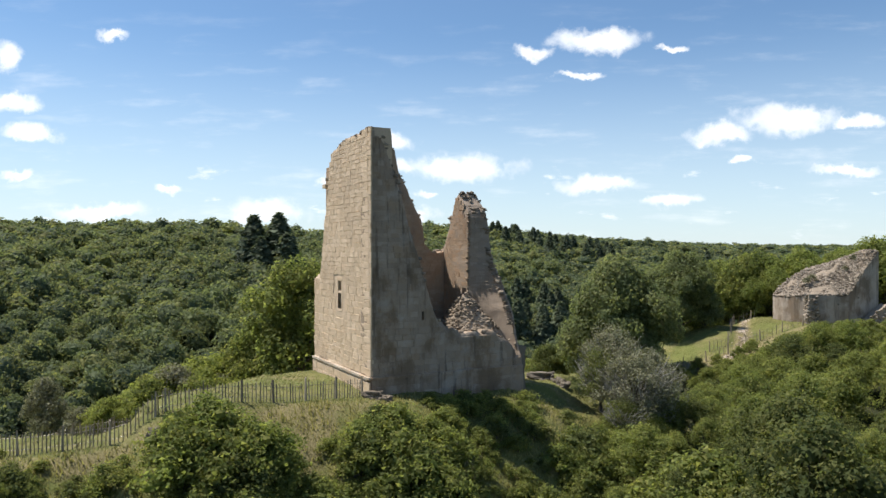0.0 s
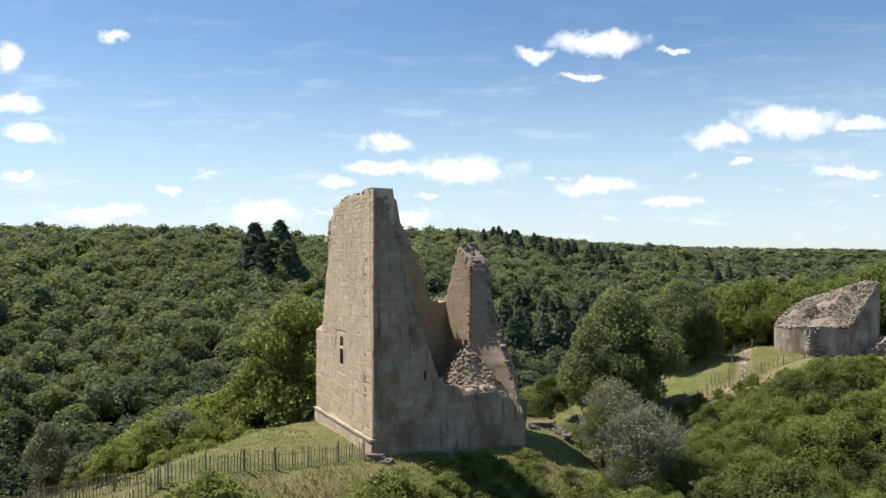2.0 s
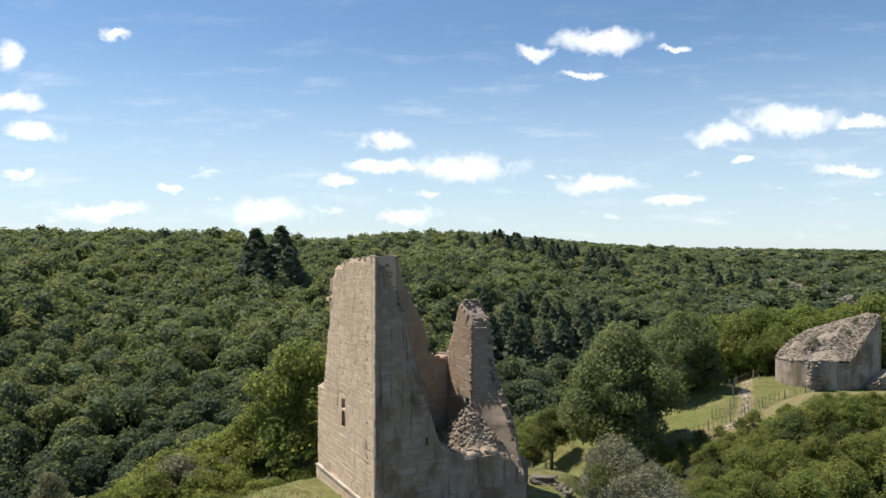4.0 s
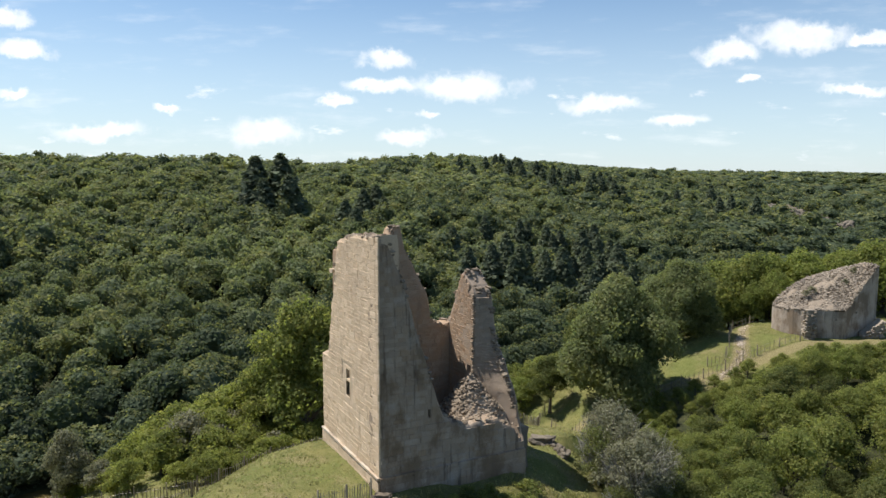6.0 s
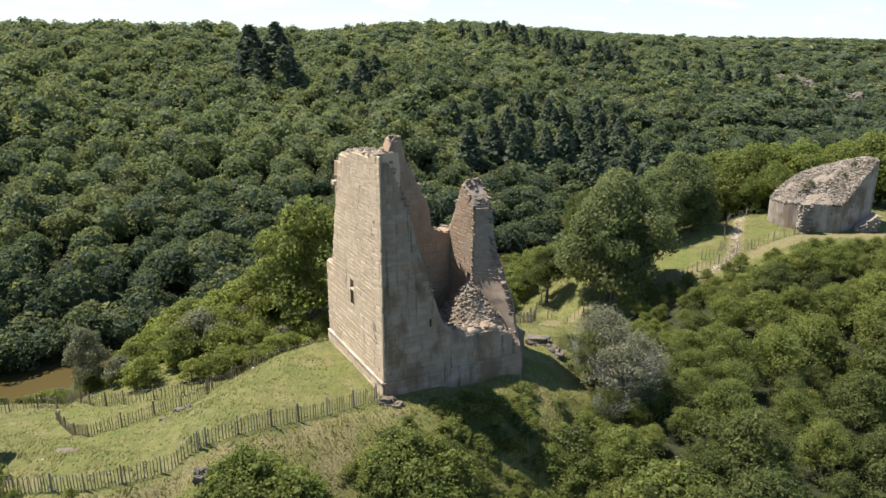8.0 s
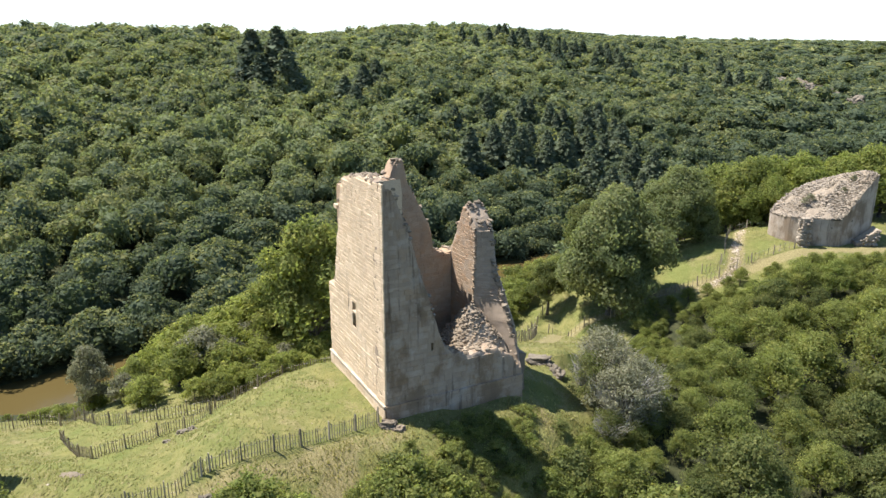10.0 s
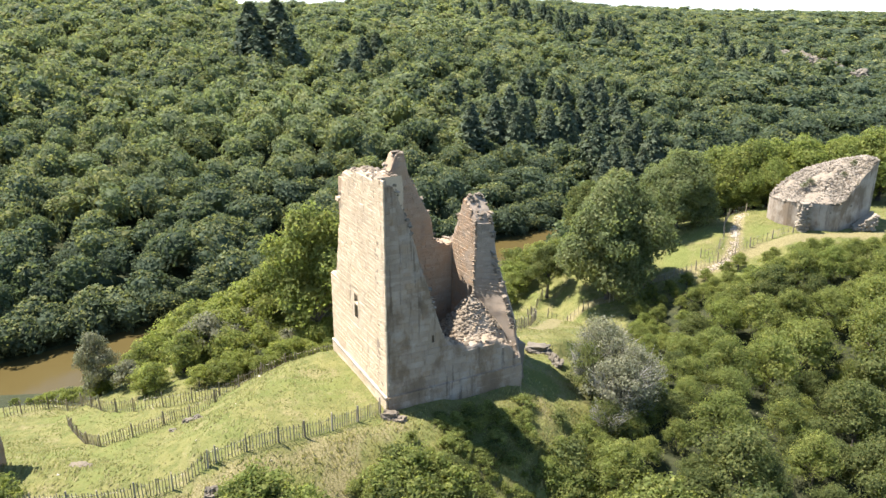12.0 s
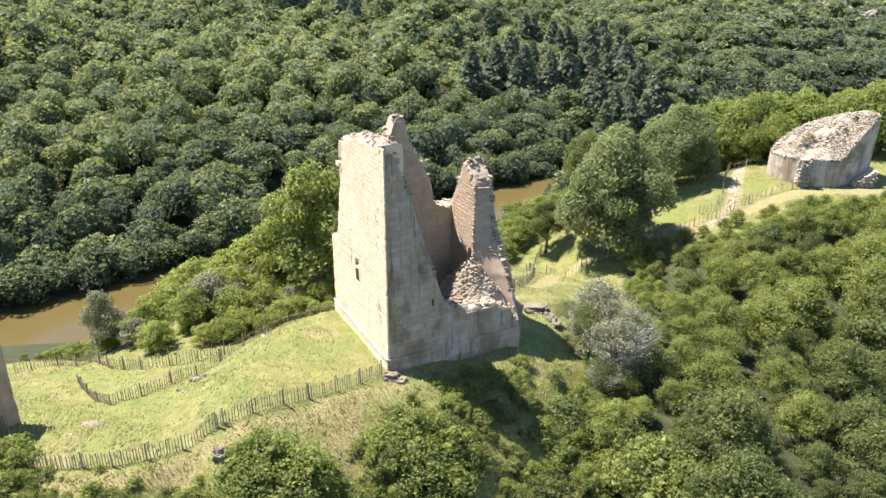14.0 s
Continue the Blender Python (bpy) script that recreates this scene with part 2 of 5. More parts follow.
M_GRASS = leaf_material("grass_blades", (0.132, 0.150, 0.040), (0.232, 0.220, 0.076), (0.285, 0.245, 0.118), 0.24, 0.25)


def build_bark(n, shader, out):
    p = where(n)
    f = n.noise(n.vec("MULTIPLY", p, (6, 6, 1.2)), 2.0, 5)
    n.put(shader.inputs["Base Color"], n.mix(f, (0.045, 0.036, 0.027), (0.17, 0.145, 0.115)))
    bump(n, shader, f, 0.6, 0.05)


M_BARK = material("bark", build_bark)


def build_twig(n, shader, out):
    f = n.noise(n.vec("MULTIPLY", where(n), (6, 6, 2)), 2.0, 4)
    n.put(shader.inputs["Base Color"], n.mix(f, (0.26, 0.235, 0.20), (0.44, 0.41, 0.35)))


M_TWIG = material("bleached_dead_wood", build_twig)


def build_ground(n, shader, out):
    p = where(n)
    kind = n.add("ShaderNodeAttribute", attribute_name="tint").outputs["Fac"]  # 0 woodland floor, 1 meadow
    dry = n.add("ShaderNodeAttribute", attribute_name="dry").outputs["Fac"]
    big, mid, fine = n.noise(p, 0.22, 4), n.noise(p, 1.1, 5), n.noise(p, 9.0, 5, 0.7)
    grass = n.mix(n.step(mid, 0.3, 0.7), (0.088, 0.102, 0.026), (0.188, 0.174, 0.058))
    grass = n.mix(n.step(fine, 0.35, 0.75, 0.0, 0.6), grass, (0.225, 0.198, 0.088))
    grass = n.mix(n.step(big, 0.42, 0.66, 0.0, 0.65), grass, (0.128, 0.150, 0.040))
    straw = n.mix(n.step(fine, 0.3, 0.7), (0.148, 0.126, 0.054), (0.285, 0.240, 0.118))
    d = n.step(n.math("ADD", dry, n.math("MULTIPLY", n.math("SUBTRACT", n.noise(p, 0.7, 6, 0.65), 0.5), 1.3)), 0.35, 0.75)
    d = n.math("MAXIMUM", d, n.math("MULTIPLY", n.step(n.noise(p, 0.40, 6, 0.68), 0.53, 0.66), 0.75))
    open_ = n.mix(d, grass, straw)
    litter = n.mix(n.step(mid, 0.3, 0.7), (0.030, 0.036, 0.016), (0.060, 0.062, 0.028))
    k = n.step(n.math("ADD", kind, n.math("MULTIPLY", n.math("SUBTRACT", mid, 0.5), 0.5)), 0.35, 0.65)
    n.put(shader.inputs["Base Color"], n.mix(k, litter, open_))
    bump(n, shader, n.math("ADD", fine, n.math("MULTIPLY", mid, 2.0)), 0.7, 0.12)


M_GROUND = material("meadow_and_earth", build_ground, 0.95, 0.15)


def build_water(n, shader, out):
    p = where(n)
    f = n.noise(n.vec("MULTIPLY", p, (0.5, 0.5, 1)), 1.2, 4)
    n.put(shader.inputs["Base Color"], n.mix(n.noise(p, 0.05, 3), (0.078, 0.057, 0.020), (0.098, 0.072, 0.026)))
    bump(n, shader, f, 0.12, 0.1)


M_WATER = material("brown_river_water", build_water, 0.15, 0.16)


def stone_material(name, low, high, stain, rusty, scale=1.0, mortar=False, drips=False):
    def build(n, shader, out):
        p = where(n)
        obj = n.add("ShaderNodeObjectInfo").outputs["Random"]
        isl = n.add("ShaderNodeNewGeometry").outputs["Random Per Island"]
        pick = n.math("FRACT", n.math("ADD", obj, isl))
        big, mid, fine = n.noise(p, 0.35 * scale, 4), n.noise(p, 2.2 * scale, 5, 0.6), n.noise(p, 17 * scale, 5, 0.7)
        col = n.mix(pick if not mortar else mid, low, high)
        col = n.mix(n.step(n.math("FRACT", n.math("MULTIPLY", pick, 5.7)), 0.72, 1.0, 0.0, 0.7), col, rusty)
        col = n.mix(n.step(mid, 0.42, 0.72, 0.0, 0.55), col, rusty)
        streak = n.noise(n.vec("MULTIPLY", p, (1.0, 1.0, 0.16)), 0.9, 5, 0.65)
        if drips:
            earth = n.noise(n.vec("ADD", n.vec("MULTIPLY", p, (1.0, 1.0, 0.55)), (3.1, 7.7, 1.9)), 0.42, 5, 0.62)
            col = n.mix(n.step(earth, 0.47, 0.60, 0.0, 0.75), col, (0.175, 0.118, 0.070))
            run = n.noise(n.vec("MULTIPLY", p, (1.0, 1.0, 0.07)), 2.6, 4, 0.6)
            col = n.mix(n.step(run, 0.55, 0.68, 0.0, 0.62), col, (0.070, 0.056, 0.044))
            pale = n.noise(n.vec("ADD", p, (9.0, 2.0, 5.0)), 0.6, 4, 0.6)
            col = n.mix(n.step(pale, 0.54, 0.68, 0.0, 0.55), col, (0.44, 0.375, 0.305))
        col = n.mix(n.step(streak, 0.52, 0.72, 0.0, 0.72), col, stain)
        col = n.mix(n.step(big, 0.50, 0.70, 0.0, 0.45), col, stain)
        g = n.math("ADD", 0.72, n.math("MULTIPLY", fine, 0.56))
        col = n.mix(1.0, col, n.add("ShaderNodeCombineColor", {0: g, 1: g, 2: g}).outputs[0], "MULTIPLY")
        n.put(shader.inputs["Base Color"], col)
        bump(n, shader, n.math("ADD", fine, mid), 0.75, 0.035)

    return material(name, build, 0.93, 0.15)


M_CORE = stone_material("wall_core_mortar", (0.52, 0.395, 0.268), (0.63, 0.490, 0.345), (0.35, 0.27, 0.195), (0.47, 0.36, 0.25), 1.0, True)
# stained south stone also toned darker, west brighter: shade and sun in colour
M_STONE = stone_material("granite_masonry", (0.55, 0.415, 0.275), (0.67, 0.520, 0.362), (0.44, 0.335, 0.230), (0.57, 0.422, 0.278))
M_ASHLAR = stone_material("weathered_shade_masonry", (0.315, 0.246, 0.182), (0.430, 0.344, 0.262), (0.150, 0.110, 0.075), (0.34, 0.235, 0.145), drips=True)
M_INNER = stone_material("tan_inner_masonry", (0.36, 0.262, 0.178), (0.43, 0.325, 0.228), (0.26, 0.185, 0.13), (0.41, 0.262, 0.155))
M_BASTION = stone_material("streaked_grey_masonry", (0.34, 0.280, 0.222), (0.43, 0.365, 0.295), (0.18, 0.148, 0.116), (0.35, 0.275, 0.205), drips=True)
M_TORN = stone_material("grey_torn_masonry", (0.33, 0.262, 0.198), (0.42, 0.340, 0.262), (0.22, 0.175, 0.13), (0.36, 0.275, 0.20))
M_SCREE = stone_material("pale_scree", (0.18, 0.148, 0.112), (0.38, 0.322, 0.250), (0.16, 0.132, 0.100), (0.33, 0.268, 0.198), 1.3)
M_RUBBLE = stone_material("pale_rubble", (0.14, 0.112, 0.082), (0.35, 0.285, 0.212), (0.14, 0.115, 0.085), (0.32, 0.245, 0.165), 1.3)
M_ROCK = stone_material("grey_rock", (0.13, 0.110, 0.085), (0.26, 0.225, 0.175), (0.07, 0.060, 0.046), (0.20, 0.160, 0.110), 0.9, True)
M_DRESSED = stone_material("pale_dressed_stone", (0.46, 0.38, 0.29), (0.56, 0.48, 0.38), (0.30, 0.245, 0.18), (0.48, 0.36, 0.25))


def build_wood(n, shader, out):
    p = where(n)
    f = n.noise(n.vec("MULTIPLY", p, (14, 14, 1.5)), 2.0, 4)
    obj = n.add("ShaderNodeObjectInfo").outputs["Random"]
    col = n.mix(f, (0.17, 0.14, 0.100), (0.35, 0.295, 0.215))
    g = n.math("ADD", 0.6, n.math("MULTIPLY", obj, 0.8))
    n.put(shader.inputs["Base Color"], n.mix(1.0, col, n.add("ShaderNodeCombineColor", {0: g, 1: g, 2: g}).outputs[0], "MULTIPLY"))
    bump(n, shader, f, 0.4, 0.01)


M_PALE = material("weathered_chestnut", build_wood, 0.85, 0.2)


def build_wire(n, shader, out):
    n.put(shader.inputs["Base Color"], n.mix(n.noise(where(n), 20, 2), (0.20, 0.18, 0.16), (0.30, 0.27, 0.24)))
    shader.inputs["Metallic"].default_value = 0.8


M_WIRE = material("rusty_wire", build_wire, 0.55)


# ---------------------------------------------------------------- ground and river
def spread(lo, hi, step, outer, grow=1.085):
    """Grid lines: even from lo to hi, then widening to the outer limits."""
    lines = list(np.arange(lo, hi + step / 2, step))
    s, v = step, lines[-1]
    while v < outer[1]:
        s *= grow
        v += min(s, 60)
        lines.append(v)
    s, v = step, lines[0]
    while v > outer[0]:
        s *= grow
        v -= min(s, 60)
        lines.insert(0, v)
    return np.array(lines)


def build_ground_sheet():
    gx, gy = spread(-34, 56, 0.55, (-2600, 3000)), spread(-14, 58, 0.55, (-900, 4300))
    x, y = np.meshgrid(gx, gy)
    z = ground(x, y)
    nx, ny = len(gx), len(gy)
    i = np.arange(nx * ny).reshape(ny, nx)
    faces = np.stack([i[:-1, :-1], i[:-1, 1:], i[1:, 1:], i[1:, :-1]], -1).reshape(-1, 4)
    meadow = np.zeros(x.shape)
    dry = np.zeros(x.shape)
    for (x0, y0, z0, f0, b0), (x1, y1, z1, f1, b1) in zip(CREST[2:19], CREST[3:20]):
        dx, dy = x1 - x0, y1 - y0
        t = np.clip(((x - x0) * dx + (y - y0) * dy) / (dx * dx + dy * dy), 0, 1)
        px, py = x - x0 - t * dx, y - y0 - t * dy
        far, river = np.hypot(px, py), (dx * py - dy * px) > 0
        reach = np.where(river, b0 + 7 + 9 * smooth(-x, 11, 16), f0 + 3.5)
        meadow = np.maximum(meadow, 1 - smooth(far, reach, reach + 4))
    # parched bank below the fence, bare patches, and the track along the ridge
    dry += 0.50 * np.exp(-(((x + 9) / 9) ** 2 + ((y + 8.0) / 1.8) ** 2))
    dry += 0.55 * np.exp(-(((x + 1.6) / 0.9) ** 2 + ((y + 4.6) / 2.6) ** 2))
    dry += 0.5 * np.exp(-(((x - 9.3) / 0.8) ** 2 + ((y + 2.0) / 1.6) ** 2))
    dry += 0.6 * np.exp(-(((x + 4.6) / 1.2) ** 2 + ((y - 4.5) / 1.5) ** 2))
    dry += 0.5 * np.exp(-(((x + 5.2) / 1.6) ** 2 + ((y - 1.2) / 1.6) ** 2))
    dry += 0.9 * np.exp(-(((x + 2.2) / 0.9) ** 2 + ((y + 5.4) / 1.6) ** 2))
    dry += 0.7 * np.exp(-(((x - 10) / 1.5) ** 2 + ((y - 3.5) / 2.0) ** 2))
    dry += 0.5 * np.exp(-(((x - 13) / 2.4) ** 2 + ((y - 27) / 7.0) ** 2))
    for (x0, y0), (x1, y1) in zip(BANK, BANK[1:]):
        dx, dy = x1 - x0, y1 - y0
        t = np.clip(((x - x0) * dx + (y - y0) * dy) / (dx * dx + dy * dy), 0, 1)
        dry = np.maximum(dry, 0.75 * np.exp(-((x - x0 - t * dx) ** 2 + (y - y0 - t * dy) ** 2) / 1.7))
    for (x0, y0), (x1, y1) in list(zip(TRACK, TRACK[1:])) + list(zip(PATH_UP, PATH_UP[1:])):
        dx, dy = x1 - x0, y1 - y0
        t = np.clip(((x - x0) * dx + (y - y0) * dy) / (dx * dx + dy * dy), 0, 1)
        far = np.hypot(x - x0 - t * dx, y - y0 - t * dy)
        dry = np.maximum(dry, 1.15 * np.exp(-(far / 0.95) ** 2))
        meadow = np.maximum(meadow, np.exp(-(far / 2.5) ** 2))
    me = quad_mesh("ground", np.stack([x, y, z], -1).reshape(-1, 3), faces, M_GROUND, meadow.ravel(), flat=False)
    me.attributes.new("dry", "FLOAT", "POINT").data.foreach_set("value", np.clip(dry, 0, 1.3).astype(np.float32).ravel())
    return tagged(new("ground", me), "grassy castle spur and wooded valley sides", "ground", kind="structure")


BANK = [(0.8, -1.6), (-1.6, -3.0), (-3.6, -4.6), (-6.4, -6.4), (-8.6, -7.9), (-10.6, -8.4), (-12.6, -9.4), (-16.0, -10.0), (-21, -10.2)]
TRACK = [(11, 20), (15.5, 35), (20, 36.6), (25.4, 37.6), (29, 37.4), (32, 37.3), (35, 38.2), (38, 39.6), (43, 39.8), (49, 40.0), (60, 41)]
PATH_UP = [(30.4, 36.6), (32.2, 37.2), (33.8, 38.2), (34.8, 39.8), (35.6, 41.8), (36.3, 43.8), (37.4, 46.4), (38.9, 49.7)]
build_ground_sheet()


def build_river():
    s = np.linspace(-420, 1500, 60)
    w = np.array([94, 106, 118, 130, 141.0])
    a, b = np.meshgrid(s, w)
    # along and across back to x, y
    det = 0.74 * 0.74 + 0.67 * 0.67
    x, y = (0.74 * a - 0.67 * b) / det, (0.67 * a + 0.74 * b) / det
    i = np.arange(a.size).reshape(a.shape)
    faces = np.stack([i[:-1, :-1], i[:-1, 1:], i[1:, 1:], i[1:, :-1]], -1).reshape(-1, 4)
    me = quad_mesh("water", np.stack([x, y, np.full(x.shape, WATER)], -1).reshape(-1, 3), faces, M_WATER, flat=False)
    tagged(new("water", me), "slow brown river in the wooded valley", "river", kind="structure")


build_river()


# ---------------------------------------------------------------- the ruined keep
AX_A = Vector((-0.475, 0.88, 0)).normalized()   # along the sunlit west face
AX_B = Vector((0.848, 0.53, 0)).normalized()    # along the shaded south face
TOWER = Matrix(((AX_A.x, AX_B.x, 0, 0), (AX_A.y, AX_B.y, 0, 0), (0, 0, 1, 0), (0, 0, 0, 1)))


def prof(points, ragged=0.12, seed=0, step=0.0):
    """A broken wall top: height over length, with the bite of lost stones."""
    px, pz = zip(*points)

    def top(s):
        s = np.asarray(s, float)
        z = np.interp(s, px, pz)
        bite = value_noise(s / 0.42 + 31 * seed, np.full(s.shape, 3.7 + seed), seed) + 0.5 * value_noise(s / 0.17, np.full(s.shape, 1.3), seed + 5)
        return z + ragged * bite

    return top


def wall_mesh(length, top, outer, inner, base, axis, rough=0.03, step=0.16, rows=40, start=0.0, seed=1):
    """A closed wall along a ("a": runs in a, thickness in b) or b. outer, inner: place of the two faces as functions of height and length."""
    s = np.arange(start, length + step / 2, step)
    t = np.maximum(top(s), base + 0.3)
    f = np.linspace(0, 1, rows + 1)
    z = base + (t[:, None] - base) * f[None, :]
    ss = np.repeat(s[:, None], rows + 1, 1)
    o = outer(z, ss) + rough * value_noise(ss / 0.5 + seed, z / 0.33, seed) + 0.6 * rough * value_noise(ss / 1.9, z / 1.7, seed + 1)
    i = inner(z, ss) + 1.6 * rough * value_noise(ss / 0.6 + seed, z / 0.4, seed + 2)
    sign = np.sign((i - o).mean())
    worn = np.clip((f[None, :] - 0.94) / 0.06, 0, 1) ** 2 * 0.10
    o, i = o + sign * worn, i - sign * worn
    ring_t = np.concatenate([o, i[:, ::-1]], 1)
    ring_z = np.concatenate([z, z[:, ::-1]], 1)
    ring_s = np.repeat(s[:, None], 2 * rows + 2, 1)
    co = np.stack([ring_s, ring_t, ring_z] if axis == "a" else [ring_t, ring_s, ring_z], -1).reshape(-1, 3)
    n, k = len(s), 2 * rows + 2
    idx = np.arange(n * k).reshape(n, k)
    nxt = np.roll(idx, -1, 1)
    faces = [np.stack([idx[:-1], idx[1:], nxt[1:], nxt[:-1]], -1).reshape(-1, 4)]
    j = np.arange(rows)
    for row, flip in ((idx[0], False), (idx[-1], True)):
        cap = np.stack([row[j], row[j + 1], row[k - 2 - j], row[k - 1 - j]], -1)
        faces.append(cap[:, ::-1] if flip else cap)
    faces = np.concatenate(faces)
    if (axis == "a") == (sign > 0):
        faces = faces[:, ::-1]
    return co, faces


def carve(ob, boxes):
    """Cuts openings (lo, hi in the object's own frame) right through the mesh."""
    bm = bmesh.new()
    for lo, hi in boxes:
        m = Matrix.Translation((Vector(lo) + Vector(hi)) / 2) @ Matrix.Diagonal((*(Vector(hi) - Vector(lo)), 1))
        bmesh.ops.create_cube(bm, size=1, matrix=m)
    me = bpy.data.meshes.new("cut")
    bm.to_mesh(me)
    bm.free()
    tool = new("cut", me)
    tool.parent = ob.parent
    bpy.context.view_layer.update()
    mod = ob.modifiers.new("cut", "BOOLEAN")
    mod.operation, mod.solver, mod.object = "DIFFERENCE", "EXACT", tool
    dg = bpy.context.evaluated_depsgraph_get()
    made = bpy.data.meshes.new_from_object(ob.evaluated_get(dg))
    ob.modifiers.clear()
    old = ob.data
    ob.data = made
    bpy.data.meshes.remove(old)
    bpy.data.objects.remove(tool)
    bpy.data.meshes.remove(me)


def block_mesh(name, rng, cut=0.07):
    """A dressed block of unit size, chamfered towards its face (+z), slightly uneven."""
    v = []
    for z, c in ((-0.5, 0.0), (0.2, 0.0), (0.5, cut)):
        for sx, sy in ((-1, -1), (1, -1), (1, 1), (-1, 1)):
            v.append((sx * (0.5 - c * 0.5 * rng.uniform(0.6, 1.5)), sy * (0.5 - c * rng.uniform(0.5, 1.4)), z + (0.12 * rng.uniform(-1, 1) if z > 0.4 else 0)))
    f = []
    for l in (0, 4):
        for q in range(4):
            f.append((l + q, l + (q + 1) % 4, l + 4 + (q + 1) % 4, l + 4 + q))
    f.append((8, 9, 10, 11))
    return np.array(v), np.array(f)


BLOCKS = [block_mesh("stone", np.random.default_rng(k), 0.04) for k in range(6)]


def courses(rng, length, top, z0, high, wide, keep=None, start=0.0, gap=0.014, rough=1.0):
    """Places of stones in courses: centre along, height, width, course height."""
    out, z = [], z0
    while z < 15.2:
        h = high * rng.uniform(0.72, 1.3) * (1.0 if z < 6.4 else rough)
        s = start - rng.uniform(0, wide)
        while s < length:
            w = wide * rng.uniform(0.45, 1.7) * (1.0 if z < 6.4 else rough)
            a, b = max(s, start), min(s + w, length)
            s += w
            if b - a < 0.12:
                continue
            m = (a + b) / 2
            if float(np.min(top(np.array([a, m, b])))) < z + h * 0.9:
                continue
            if keep and not keep(m, z + h / 2, b - a, h):
                continue
            out.append((m, z + h / 2, b - a - gap, h - gap))
        z += h
    return out


def lay(parent, stones, frame_of, mat, rng, nearest, proud=0.05, sink=0.05, label=""):
    """Stones on a face: those picked by nearest() are pieces of their own, the rest one mesh."""
    verts, faces, count = [], [], 0
    for k, (s, z, w, h) in enumerate(stones):
        bv, bf = BLOCKS[k % 6]
        m = frame_of(s + rng.normal(0, 0.004), z + rng.normal(0, 0.008)) @ pose(0, 0, 0.5 * (proud - sink), 0, 0, rng.normal(0, 0.9)) @ Matrix.Diagonal((w, h, proud + sink + rng.uniform(-0.010, 0.022), 1))
        if nearest(s, z):
            key = "stone_%d_%s" % (k % 6, mat.name)
            me = bpy.data.meshes.get(key) or quad_mesh(key, bv, bf, mat)
            ob = new("stone", me)
            ob.parent, ob.matrix_local = parent, m
        else:
            mm = np.array(m)
            verts.append(bv @ mm[:3, :3].T + mm[:3, 3])
            faces.append(bf + count)
            count += len(bv)
    if verts:
        part("masonry", quad_mesh("masonry", np.concatenate(verts), np.concatenate(faces), mat), None, parent, label, "stuff")


S_TOP = prof([(0, 14.85), (0.8, 14.9), (1.0, 14.3), (1.2, 13.7), (1.62, 12.3), (2.15, 10.75), (2.55, 9.2), (3.05, 7.6), (3.45, 6.4), (3.8, 5.0),
              (4.25, 4.1), (4.8, 3.35), (7.2, 3.2), (8.4, 3.0), (9.2, 2.2), (9.7, 1.8), (10, 1.7)], 0.2, 2)
W_TOP = prof([(0, 14.9), (0.8, 14.85), (2.0, 14.75), (3.8, 14.65), (5.4, 14.5), (6.6, 14.0), (7.05, 13.5), (7.25, 12.6), (7.42, 11.6), (7.85, 10.2), (8.3, 8.3),
              (8.7, 6.9), (8.8, 6.4), (9.8, 6.35)], 0.15, 3)
N_TOP = prof([(0, 13.2), (1.5, 13.6), (3.3, 13.2), (3.7, 13.8), (4.1, 14.75), (4.75, 14.7), (4.9, 13.2), (5.3, 12.6), (5.75, 11.8), (6.2, 10.9), (6.7, 10.0),
              (6.9, 8.3), (7.4, 7.9), (8.3, 7.9), (10, 7.9)], 0.14, 4)
E_TOP = prof([(0, 1.6), (0.3, 1.9), (0.96, 4.1), (1.7, 5.3), (2.4, 6.3), (3.1, 7.3), (3.55, 8.6), (3.8, 10.2), (4.2, 10.8), (4.7, 11.35), (5.2, 11.85), (5.6, 11.6),
              (6.0, 10.8), (6.6, 9.6), (7.2, 8.4), (8.0, 7.8), (9.8, 7.4)], 0.09, 6)


def torn_end(z, s):
    """Inner line of the east wall; its south end is torn off obliquely from an upright inner edge."""
    edge = np.interp(z, [1.5, 4.2, 6.2, 7.4, 8.6], [0.25, 0.96, 2.4, 3.1, 3.45])
    oblique = 8.35 + 1.5 * (3.8 - s) / (3.82 - edge)
    return np.where(s < 3.8, np.clip(oblique, 8.35, 9.78), 8.25 + 0.012 * z)


